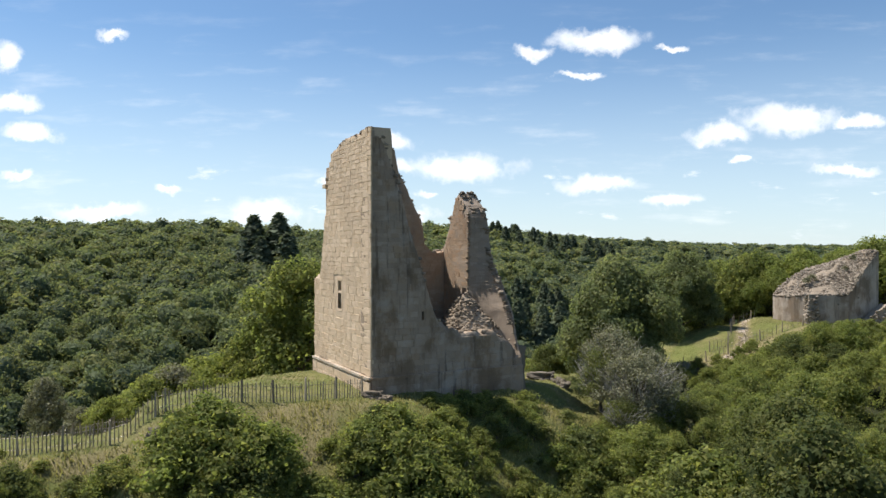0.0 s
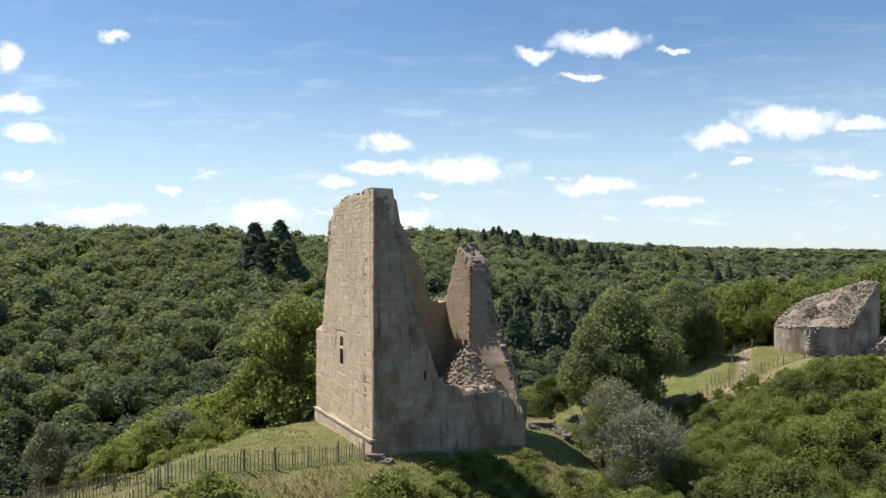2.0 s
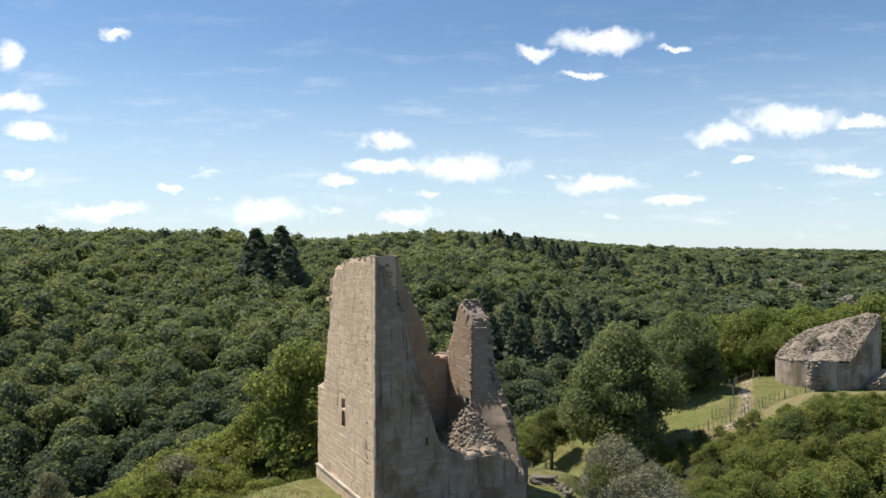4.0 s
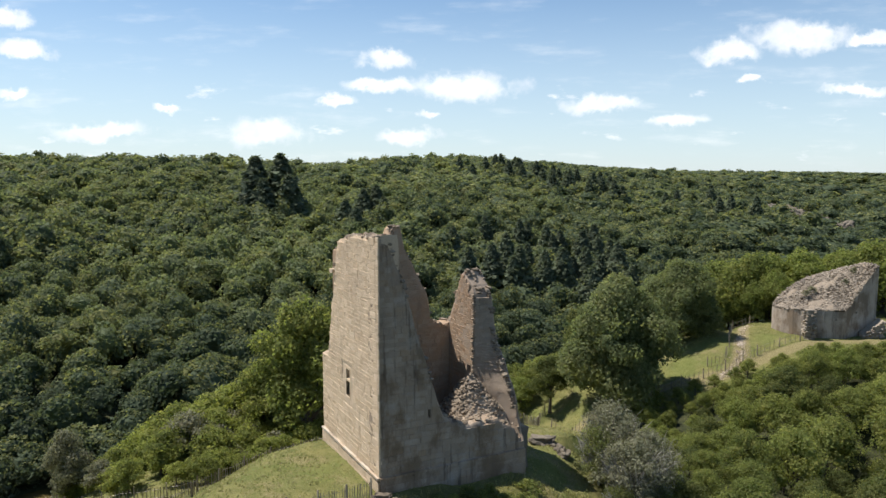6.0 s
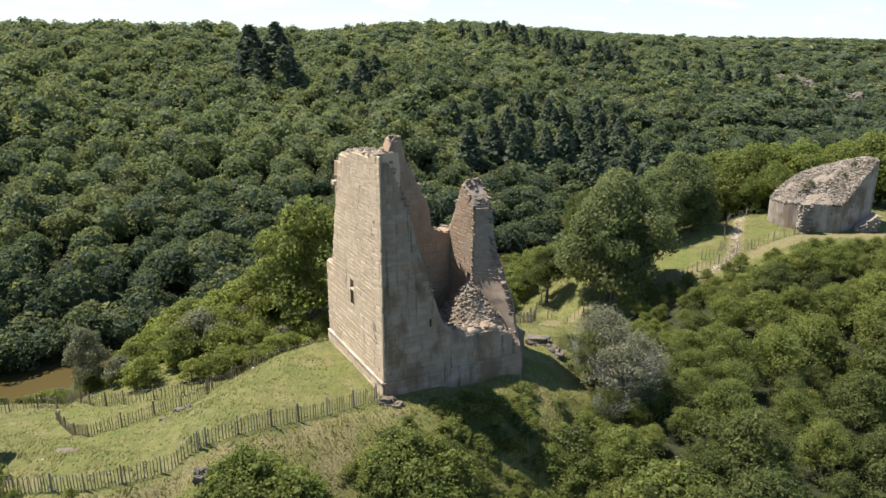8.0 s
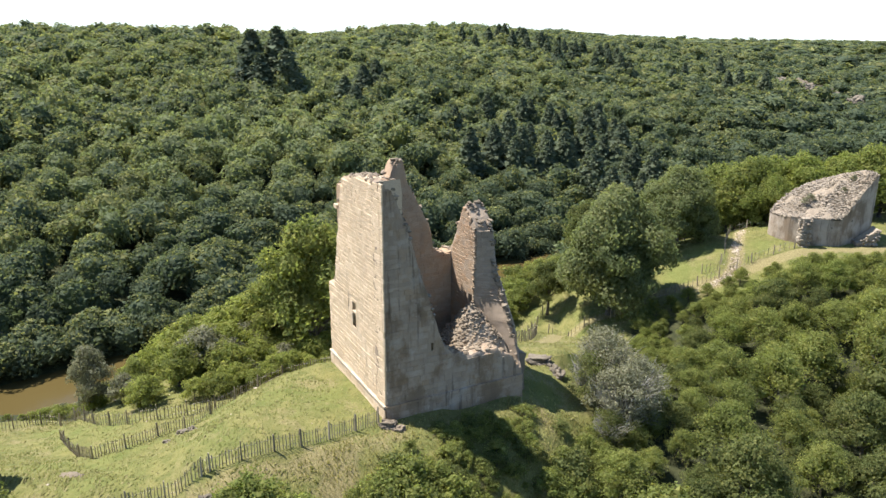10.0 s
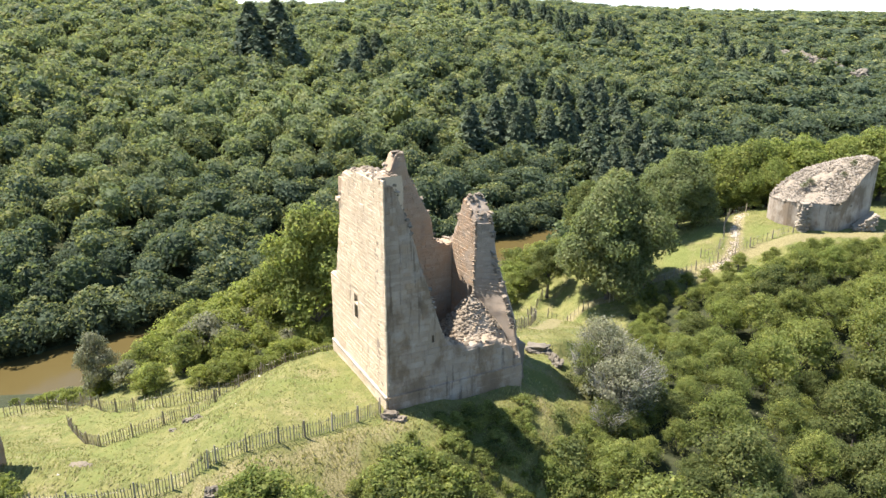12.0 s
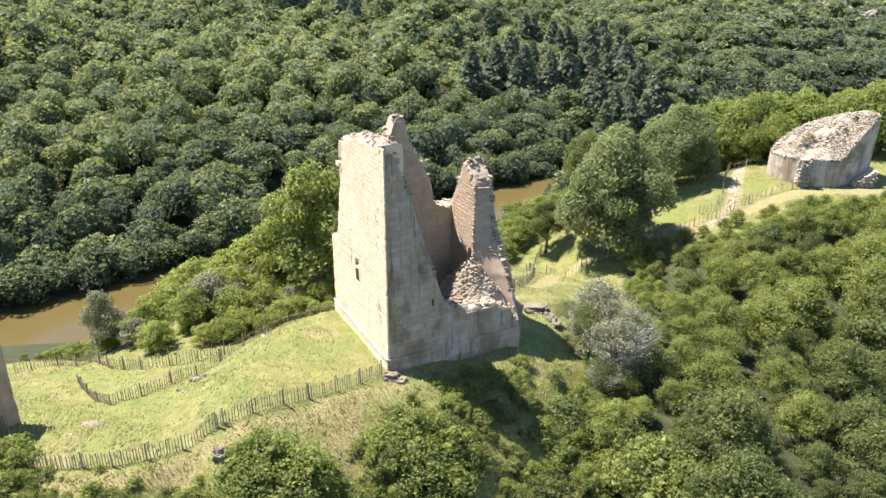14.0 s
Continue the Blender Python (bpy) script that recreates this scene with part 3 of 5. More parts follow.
def build_keep():
    rng = np.random.default_rng(21)
    keep = thing("ruined_keep", (0, 0, 0), "ruined square granite castle keep with broken walls on a grassy knoll", "castle ruin")
    keep.matrix_world = TOWER
    lean = lambda z, s=0: 0.0408 * z - 0.12 * smooth(1.05 - z, 0, 0.08)
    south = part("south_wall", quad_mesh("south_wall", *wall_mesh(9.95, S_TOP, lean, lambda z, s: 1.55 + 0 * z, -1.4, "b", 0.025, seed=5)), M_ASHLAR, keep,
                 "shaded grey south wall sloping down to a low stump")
    west = part("west_wall", quad_mesh("west_wall", *wall_mesh(9.8, W_TOP, lambda z, s: 0.02 - 0.10 * smooth(1.02 - z, 0, 0.08), lambda z, s: 1.5 + 0 * z, -1.4, "a", 0.02, start=0.62, seed=9)),
                M_CORE, keep, "tall sunlit west wall of coursed stone")
    north = part("north_wall", quad_mesh("north_wall", *wall_mesh(9.9, N_TOP, lambda z, s: np.where(z < 6.2, 9.8, 8.5), lambda z, s: 7.0 + 0.012 * z, -1.4, "b", 0.03, start=0.35, seed=13)),
                 M_INNER, keep, "reddish inner side of the broken north wall")
    east = part("east_wall", quad_mesh("east_wall", *wall_mesh(9.75, E_TOP, lambda z, s: 9.95 - 0.012 * z, torn_end, -1.4, "a", 0.018, 0.12, 44, start=0.05, seed=17)),
                M_TORN, keep, "broken east wall rising to a jagged peak")
    carve(west, [((4.72, -1.0, 4.5), (5.32, 3.0, 5.42)), ((4.72, -1.0, 5.56), (5.32, 3.0, 6.18)), ((4.4, -0.3, -0.55), (4.9, 0.35, 0.15))])
    carve(south, [((-1.0, 3.18, 4.05), (3.0, 3.34, 4.55))])
    carve(east, [((4.05, 7.0, 4.4), (4.55, 9.2, 5.6))])
    for ob in (west, south, east):
        if not ob.data.materials:
            ob.data.materials.append(M_CORE if ob is west else (M_TORN if ob is east else M_ASHLAR))
    # west face stones
    clear = lambda s, z, w, h: not (4.5 - w / 2 < s < 5.55 + w / 2 and 4.35 - h / 2 < z < 6.35 + h / 2)
    st = courses(rng, 9.78, W_TOP, 1.12, 0.36, 0.60, clear, 0.05, 0.005, 0.72)
    face_w = lambda s, z: Matrix.Translation((s, 0.02, z)) @ Matrix(((1, 0, 0, 0), (0, 0, -1, 0), (0, 1, 0, 0), (0, 0, 0, 1)))
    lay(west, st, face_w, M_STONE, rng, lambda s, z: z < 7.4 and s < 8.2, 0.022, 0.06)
    plinth = courses(rng, 9.8, lambda s: np.full(np.shape(s), 1.0), -0.9, 0.42, 0.7, lambda s, z, w, h: z < 0.95, 0.0)
    lay(west, plinth, lambda s, z: Matrix.Translation((0, -0.10, 0)) @ face_w(s, z), M_STONE, rng, lambda s, z: False, 0.02, 0.06)
    # south face: larger smooth blocks
    slot = lambda s, z, w, h: not (3.0 - w / 2 < s < 3.5 + w / 2 and 3.95 - h / 2 < z < 4.65 + h / 2)
    st = courses(rng, 9.93, S_TOP, 1.14, 0.33, 0.62, slot, 0.05, 0.004)
    face_s2 = lambda s, z: Matrix.Translation((0.0408 * z, s, z)) @ Matrix(((0, 0, -1, 0), (-1, 0, 0, 0), (0, 1, 0, 0), (0, 0, 0, 1)))
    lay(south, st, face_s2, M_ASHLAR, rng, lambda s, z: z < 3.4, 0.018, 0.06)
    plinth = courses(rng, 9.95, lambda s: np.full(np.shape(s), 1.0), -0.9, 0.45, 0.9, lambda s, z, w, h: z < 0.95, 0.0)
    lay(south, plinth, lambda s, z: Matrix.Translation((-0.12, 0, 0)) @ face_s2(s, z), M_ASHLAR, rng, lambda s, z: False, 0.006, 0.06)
    # inner faces and the broken east end
    st = courses(rng, 8.3, N_TOP, 0.2, 0.25, 0.40, None, 1.4)
    lay(north, st, lambda s, z: Matrix.Translation((7.0 + 0.012 * z, s, z)) @ Matrix(((0, 0, -1, 0), (-1, 0, 0, 0), (0, 1, 0, 0), (0, 0, 0, 1))), M_INNER, rng, lambda s, z: False, 0.012, 0.06)
    hole = lambda s, z, w, h: not (4.05 - w / 2 < s < 4.55 + w / 2 and 4.4 - h / 2 < z < 5.6 + h / 2)
    st = courses(rng, 7.0, E_TOP, 0.2, 0.25, 0.40, hole, 3.85)
    lay(east, st, lambda s, z: Matrix.Translation((s, 8.25 + 0.012 * z, z)) @ Matrix(((1, 0, 0, 0), (0, 0, -1, 0), (0, 1, 0, 0), (0, 0, 0, 1))), M_INNER, rng, lambda s, z: False, 0.012, 0.06)
    # courses on the torn face
    def torn(u, z):
        run = Vector((float(np.interp(z, [1.5, 4.2, 6.2, 7.4, 8.6], [0.25, 0.96, 2.4, 3.1, 3.45])) - 3.8, 1.45, 0)).normalized()
        m = Matrix(((-run.x, 0, -run.y, 3.8 + run.x * u), (-run.y, 0, run.x, 8.36 + run.y * u), (0, 1, 0, z), (0, 0, 0, 1)))
        return m

    def on_face(u, z, w, h):
        reach = float(np.interp(z, [1.5, 4.2, 6.2, 7.4, 8.6], [3.5, 3.1, 2.0, 1.6, 1.45]))
        return 5.2 < z < 10.2 and u + w / 2 < reach and (z < 9.0 or u < 0.9)

    st = courses(rng, 3.5, lambda u: np.full(np.shape(u), 11.0), 1.0, 0.27, 0.42, on_face, 0.1, 0.012)
    lay(east, st, torn, M_TORN, rng, lambda s, z: False, 0.012, 0.10)
    # string course, corner stones, window cross bar, chocked putlog stones
    for k in range(14):
        for m, mat in ((Matrix.Translation((k * 0.7 + 0.345, -0.075, 1.0 + rng.uniform(-0.012, 0.012))) @ Matrix.Diagonal((0.68, 0.17, 0.13, 1)), M_DRESSED),
                       (Matrix.Translation((-0.05, k * 0.71 + 0.34, 1.0 + rng.uniform(-0.012, 0.012))) @ Matrix.Diagonal((0.16, 0.69, 0.13, 1)), M_ASHLAR)):
            q = bmesh.new()
            bmesh.ops.create_cube(q, size=1, matrix=m)
            part("string_course_stone", q, mat, keep)
    z = 1.08
    k = 0
    while z < 14.6:
        h = rng.uniform(0.36, 0.5)
        long_a = k % 2 == 0
        la, lb = (rng.uniform(0.75, 0.95), 0.16) if long_a else (rng.uniform(0.42, 0.52), 0.20)
        q = bmesh.new()
        x0 = 0.0408 * (z + h / 2) - 0.012
        bmesh.ops.create_cube(q, size=1, matrix=Matrix.Translation((x0 + la / 2, -0.022 + lb / 2, z + h / 2)) @ Matrix.Diagonal((la, lb, h - 0.016, 1)))
        bmesh.ops.bevel(q, geom=q.edges[:], offset=0.018, segments=1, affect="EDGES")
        part("corner_stone", q, M_STONE, keep)
        z += h
        k += 1
    for lo, hi in (((4.62, 0.01, 5.42), (5.42, 0.35, 5.57)), ((4.60, 0.0, 4.33), (5.45, 0.4, 4.5)), ((4.58, 0.0, 6.18), (5.46, 0.4, 6.40)), ((4.54, 0.006, 4.5), (4.72, 0.4, 6.18)), ((5.32, 0.006, 4.5), (5.50, 0.4, 6.18))):
        q = bmesh.new()
        bmesh.ops.create_cube(q, size=1, matrix=Matrix.Translation((Vector(lo) + Vector(hi)) / 2) @ Matrix.Diagonal((*(Vector(hi) - Vector(lo)), 1)))
        bmesh.ops.bevel(q, geom=q.edges[:], offset=0.02, segments=1, affect="EDGES")
        part("window_surround", q, M_STONE, west)
    q = bmesh.new()
    bmesh.ops.create_cube(q, size=1, matrix=Matrix.Translation((7.5, 0.1, 12.1)) @ Matrix.Diagonal((0.5, 0.5, 0.25, 1)))
    part("corbel", q, M_STONE, keep)
    # low broken footing at the east corner
    q = bmesh.new()
    bmesh.ops.create_cube(q, size=1, matrix=Matrix.Translation((2.6, 10.15, 0.5)) @ Matrix.Diagonal((3.6, 1.1, 3.2, 1)))
    bmesh.ops.subdivide_edges(q, edges=q.edges[:], cuts=5, use_grid_fill=True)
    for v in q.verts:
        v.co += Vector((noise.noise(v.co * 1.3), noise.noise(v.co * 1.3 + Vector((9, 0, 0))), noise.noise(v.co * 1.3 + Vector((0, 9, 0))))) * 0.22
    part("footing", q, M_ROCK, keep, "dark broken footing")
    return keep


def rock_mesh(name, seed, cuts=2, rough=0.35):
    bm = bmesh.new()
    bmesh.ops.create_icosphere(bm, subdivisions=cuts, radius=0.5)
    o = Vector((seed * 7.7, seed * 3.1, 0))
    for v in bm.verts:
        d = v.co.normalized()
        k = 1 + rough * noise.noise(d * 1.4 + o) + 0.5 * rough * noise.noise(d * 3.3 + o) + 0.25 * rough * noise.noise(d * 8 + o)
        v.co = Vector((max(-0.60, min(0.58, d.x * 0.5 * k)), max(-0.58, min(0.60, d.y * 0.5 * k)), max(-0.50, min(0.52, d.z * 0.5 * k)))) + d * 0.05 * noise.noise(d * 6 + o)
    me = bpy.data.meshes.new(name)
    bm.to_mesh(me)
    bm.free()
    return me


def mesh_arrays(me):
    """Corner coordinates of the triangles of a mesh."""
    me.calc_loop_triangles()
    v = np.array([x.co for x in me.vertices])
    f = np.array([t.vertices for t in me.loop_triangles])
    return v, f


def scatter(name, meshes, places, mat, parent=None, label="", category="", kind="stuff"):
    """Many small stones joined in one mesh. places: (location, size vector, turn)."""
    arrays = [mesh_arrays(m) for m in meshes]
    verts, faces, count = [], [], 0
    for k, (at, size, turn) in enumerate(places):
        v, f = arrays[k % len(arrays)]
        m = np.array(Euler(turn).to_matrix()) @ np.diag(size)
        verts.append(v @ m.T + np.array(at))
        faces.append(f + count)
        count += len(v)
    me = quad_mesh(name, np.concatenate(verts), np.concatenate(faces), mat)
    ob = new(name, me)
    ob.parent = parent
    return tagged(ob, label, category, kind=kind)


ROCKS = [rock_mesh("rock_%d" % k, k, 4, 0.75) for k in range(5)]
CHIPS = [rock_mesh("chip_%d" % k, k + 9, 1, 0.5) for k in range(5)]
keep = build_keep()


def build_keep_rubble(keep):
    rng = np.random.default_rng(5)
    # heap of fallen stone inside, against the south and east walls
    def heap(a, b):
        return 5.35 - 1.15 * np.hypot((a - 3.3) * 0.95, np.where(b > 7.7, (b - 7.7) * 0.8, (b - 7.7) * 1.1)) + 0.25 * value_noise(a / 0.9, b / 0.9, 14)

    n = 60
    ga, gb = np.meshgrid(np.linspace(0.9, 7.0, n), np.linspace(1.5, 9.4, n))
    z = np.maximum(heap(ga, gb), -0.6 + 0.2 * value_noise(ga, gb, 4)) + 0.12 * value_noise(ga / 0.5, gb / 0.5, 9)
    i = np.arange(n * n).reshape(n, n)
    faces = np.stack([i[:-1, :-1], i[:-1, 1:], i[1:, 1:], i[1:, :-1]], -1).reshape(-1, 4)
    mound = tagged(new("rubble_mound", quad_mesh("rubble_mound", np.stack([ga, gb, z], -1).reshape(-1, 3), faces, M_RUBBLE)),
                   "heap of fallen pale stones inside the keep", "rubble")
    mound.matrix_world = TOWER
    places = []
    for _ in range(2300):
        a, b = rng.uniform(1.3, 6.6), rng.uniform(3.0, 9.2)
        h = float(heap(np.array(a), np.array(b)))
        if h < -0.4:
            continue
        s = rng.uniform(0.10, 0.26)
        places.append(((a, b, h + 0.05), (s * rng.uniform(0.9, 1.7), s, s * rng.uniform(0.5, 0.9)), tuple(rng.uniform(-1, 1, 3) * (0.5, 0.5, 3))))
    scatter("fallen_stone", CHIPS, places, M_RUBBLE, mound, "loose pale stones")
    # loose stones on the broken wall heads
    places = []
    for top, n, where_ in ((W_TOP, 150, lambda s: (s, rng.uniform(0.1, 1.35))), (N_TOP, 110, lambda s: (rng.uniform(7.15, 8.4), s)), (S_TOP, 150, lambda s: (rng.uniform(0.35, 1.45), s)),
                           (E_TOP, 150, lambda s: (s, rng.uniform(8.45 if s > 3.9 else 9.5, 9.75)))):
        for _ in range(n):
            s = rng.uniform(0.7, 9.6)
            a, b = where_(s)
            k = rng.uniform(0.14, 0.42)
            places.append(((a, b, float(top(np.array([s]))[0]) + 0.02), (k * rng.uniform(0.9, 1.6), k, k * rng.uniform(0.5, 0.9)), tuple(rng.uniform(-1, 1, 3) * (0.3, 0.3, 3))))
    # torn south end of the east wall
    for _ in range(70):
        s = rng.uniform(0.4, 3.9)
        top = float(E_TOP(np.array([s]))[0])
        k = rng.uniform(0.08, 0.20)
        places.append(((s + rng.normal(0, 0.06), rng.uniform(9.4, 9.85), top - 0.10 - rng.uniform(0, 0.3)), (k * rng.uniform(0.9, 1.6), k, k * rng.uniform(0.6, 0.9)), tuple(rng.uniform(-1, 1, 3) * (0.4, 0.4, 3))))
    # stones left jutting from its upright inner edge
    for _ in range(60):
        z = rng.uniform(5.0, 10.6)
        k = rng.uniform(0.10, 0.22)
        places.append(((3.84 + rng.normal(0, 0.05), 8.36 + rng.normal(0, 0.06), z), (k * 1.4, k, k * 0.7), tuple(rng.uniform(-1, 1, 3) * (0.2, 0.2, 3))))
    scatter("loose_stone", CHIPS, places, M_RUBBLE, keep, "loose stones on the broken wall heads")


build_keep_rubble(keep)


# ---------------------------------------------------------------- the round bastion on the ridge
def build_bastion():
    rng = np.random.default_rng(31)
    base = thing("ruined_bastion", (46.5, 46.5, 0.2), "ruined round stone bastion filled with sloping rubble on the ridge", "castle ruin")
    # plan with the height of the broken rim: a round front that ends in a straight face rising to the high corner
    rim_line = [(41.0, 46.9, 2.65), (40.9, 46.0, 2.6), (41.2, 44.7, 2.7), (41.9, 43.4, 2.85), (43.0, 42.3, 2.95), (44.5, 41.6, 3.0), (46.8, 41.4, 3.0), (47.6, 41.8, 3.8), (49.2, 42.5, 5.8),
                (51.1, 43.2, 7.95), (50.7, 45.0, 8.1), (50.2, 47.0, 7.4), (49.3, 48.6, 6.8), (47.8, 49.2, 6.2), (45.6, 48.5, 5.8), (43.8, 48.2, 4.9), (42.2, 47.9, 3.7)]
    fine = []
    for k in range(len(rim_line)):
        p, q = np.array(rim_line[k]), np.array(rim_line[(k + 1) % len(rim_line)])
        fine += [p + (q - p) * t for t in (0, 0.33, 0.67)]
    fine = np.array(fine)
    plan = fine[:, :2]
    marks = np.concatenate([fine, [(46.6, 45.2, 5.3), (44.0, 45.2, 4.1), (48.2, 46.0, 6.6)]])

    def lid(x, y):
        x, y = np.asarray(x, float), np.asarray(y, float)
        d = 1 / (np.hypot(x[..., None] - marks[:, 0], y[..., None] - marks[:, 1]) ** 2.6 + 0.02)
        return (d * marks[:, 2]).sum(-1) / d.sum(-1)

    rings = np.linspace(0, 1, 12)
    c = np.array([46.3, 45.4])
    n = len(plan)
    verts, faces = [], []
    for z in (-2.0, 0.5, 1.6):
        verts += [(x, y, z) for x, y in plan]
    rim = fine[:, 2] + 0.12 * value_noise(plan[:, 0] / 0.4, plan[:, 1] / 0.4, 6)
    verts += [(x, y, z) for (x, y), z in zip(plan, rim)]
    for l in range(3):
        for q in range(n):
            faces.append((l * n + q, l * n + (q + 1) % n, (l + 1) * n + (q + 1) % n, (l + 1) * n + q))
    wall = quad_mesh("wall", np.array(verts) - np.array([46.5, 46.5, 0.2]), faces, M_BASTION)
    part("wall", wall, None, base, "streaked grey curved wall")
    verts, faces = [], []
    for r in rings:
        p = c + (plan - c) * (1 - r * 0.999)
        z = lid(p[:, 0], p[:, 1]) + 0.30 * value_noise(p[:, 0] / 0.7, p[:, 1] / 0.7, 2) * (0.2 + (r > 0))
        verts += [(x, y, h) for (x, y), h in zip(p, z)]
    for l in range(len(rings) - 1):
        for q in range(n):
            faces.append((l * n + q, l * n + (q + 1) % n, (l + 1) * n + (q + 1) % n, (l + 1) * n + q))
    part("rubble_fill", quad_mesh("rubble_fill", np.array(verts) - np.array([46.5, 46.5, 0.2]), faces, M_RUBBLE, flat=False), None, base, "sloping fill of rubble and mortar")
    places = []
    while len(places) < 5200:
        x, y = rng.uniform(40.7, 51.3), rng.uniform(41.3, 49.4)
        # inside the plan
        inside = False
        for (x0, y0), (x1, y1) in zip(plan, np.roll(plan, -1, 0)):
            if (y0 > y) != (y1 > y) and x < (x1 - x0) * (y - y0) / (y1 - y0) + x0:
                inside = not inside
        if not inside:
            continue
        s = rng.uniform(0.10, 0.32)
        places.append(((x - 46.5, y - 46.5, float(lid(np.array([x]), np.array([y]))[0]) - 0.2 + rng.uniform(0.02, 0.16)), (s * rng.uniform(0.9, 1.7), s, s * rng.uniform(0.4, 0.8)), tuple(rng.uniform(-1, 1, 3) * (0.35, 0.35, 3))))
    scatter("rubble_stone", CHIPS, places, M_SCREE, base, "loose pale stones")
    # rough pillar and a tumbled buttress against the wall
    for name, at, size, nst, label in (("pillar", (42.9, 41.55), (1.0, 0.95, 3.3), 60, "rough stone pillar"), ("buttress", (49.9, 41.9), (2.4, 1.6, 2.2), 70, "tumbled stone buttress")):
        bm = bmesh.new()
        bmesh.ops.create_cube(bm, size=1, matrix=Matrix.Translation((at[0] - 46.5, at[1] - 46.5, size[2] / 2 - 0.6)) @ Matrix.Diagonal((size[0] * 0.85, size[1] * 0.85, size[2] + 0.6, 1)))
        if name == "buttress":
            for v in bm.verts:
                if v.co.z > 0 and v.co.x < at[0] - 46.5:
                    v.co.z -= 1.7
        p = part(name, bm, M_SCREE, base, label)
        places = []
        for _ in range(nst * 2):
            side = rng.integers(0, 3)
            u, z = rng.uniform(-0.5, 0.5), rng.uniform(0, 1)
            ox, oy = ((u, -0.46), (-0.46, u), (0.46, u))[side]
            lim = 1.0 if name == "pillar" else np.clip(0.35 + 0.75 * (ox + 0.5), 0, 1)
            if z > lim:
                continue
            k = rng.uniform(0.25, 0.5)
            places.append(((at[0] - 46.5 + ox * size[0], at[1] - 46.5 + oy * size[1], -0.4 + z * size[2]), (k * 1.2, k, k * 0.7), tuple(rng.uniform(-0.3, 0.3, 3))))
        scatter("stone", CHIPS, places, M_SCREE, p)
    # small holes, their shade drawn as dark blocks, and dry tufts
    for x, y, z in ((45.8, 41.42, 1.9), (48.3, 42.1, 2.6)):
        bm = bmesh.new()
        bmesh.ops.create_cube(bm, size=1, matrix=Matrix.Translation((x - 46.5, y - 46.5, z)) @ Matrix.Diagonal((0.16, 0.10, 0.20, 1)))
        part("putlog_stone", bm, M_ROCK, base)
    return base


build_bastion()


# ---------------------------------------------------------------- the other tower at the meadow's edge
def build_side_tower():
    base = thing("ruined_side_tower", (-28, -4, -4), "shaded grey stone wall of a ruined side tower with a doorway", "castle ruin")
    z0 = -1.2
    top = prof([(0, 8.0), (2, 8.3), (4, 7.2), (6.5, 7.6), (9, 6.0)], 0.2, 8)
    m = pose(-22.6, -3.6, -3.2, 0, 0, -98)
    co, faces = wall_mesh(8.0, top, lambda z, s: 0 * z, lambda z, s: -1.3 + 0 * z, z0, "a", 0.04, 0.2, 24, seed=23)
    w = part("wall", quad_mesh("wall", co, faces), M_ASHLAR, base, "weathered grey wall")
    w.matrix_parent_inverse = Matrix.Translation((28, 4, 4))
    w.matrix_basis = m
    co, faces = wall_mesh(7.0, top, lambda z, s: 0 * z, lambda z, s: 1.3 + 0 * z, z0, "a", 0.04, 0.2, 24, start=1.3, seed=27)
    w2 = part("wall", quad_mesh("wall", co, faces), M_STONE, base, "weathered grey wall")
    w2.matrix_parent_inverse = Matrix.Translation((28, 4, 4))
    w2.matrix_basis = pose(-22.6, -3.65, -3.2, 0, 0, 172)
    # dark slab set on the wall to paint the shade of the doorway
    bm = bmesh.new()
    bmesh.ops.create_cube(bm, size=1, matrix=m @ Matrix.Translation((1.7, 0.02, 1.5)) @ Matrix.Diagonal((1.0, 0.12, 2.2, 1)))
    bmesh.ops.transform(bm, matrix=Matrix.Translation((28, 4, 4)), verts=bm.verts[:])
    part("door", bm, M_ROCK, base, "dark slab standing in for the shade of a doorway")


build_side_tower()


# ---------------------------------------------------------------- foliage
def leaf_cards(rng, centres, normals, size, tint, jitter=0.7, long=1.0, slim=0.55, soft=0.55, up=0.55):
    """Three-cornered sprays of leaves round given centres, facing roughly along normals. Corners, tints and shading normals."""
    n = len(centres)
    out = normals / (np.linalg.norm(normals, axis=1)[:, None] + 1e-9)
    nor = out + jitter * rng.normal(size=(n, 3))
    nor /= np.linalg.norm(nor, axis=1)[:, None] + 1e-9
    nor = np.where((nor * out).sum(1)[:, None] < 0, -nor, nor)
    t = rng.normal(size=(n, 3))
    t -= nor * (t * nor).sum(1)[:, None]
    t /= np.linalg.norm(t, axis=1)[:, None] + 1e-9
    b = np.cross(nor, t)
    s = (size * rng.uniform(0.55, 1.4, n))[:, None]
    u = rng.uniform(0.6, 1.4, (n, 2))
    v = np.stack([centres + t * s * long, centres - t * s * 0.5 * long * u[:, :1] + b * s * slim * 1.1, centres - t * s * 0.5 * long * u[:, 1:] - b * s * slim * 1.1], 1).reshape(-1, 3)
    shade = soft * out + (1 - soft) * nor + np.array([0, 0, up])
    shade /= np.linalg.norm(shade, axis=1)[:, None] + 1e-9
    return v, np.repeat(tint, 3), np.repeat(shade, 3, 0)


def directions(rng, n, low=-0.35):
    z = rng.uniform(low, 1, n)
    a = rng.uniform(0, 2 * np.pi, n)
    r = np.sqrt(np.maximum(1 - z * z, 0))
    return np.stack([r * np.cos(a), r * np.sin(a), z], 1)


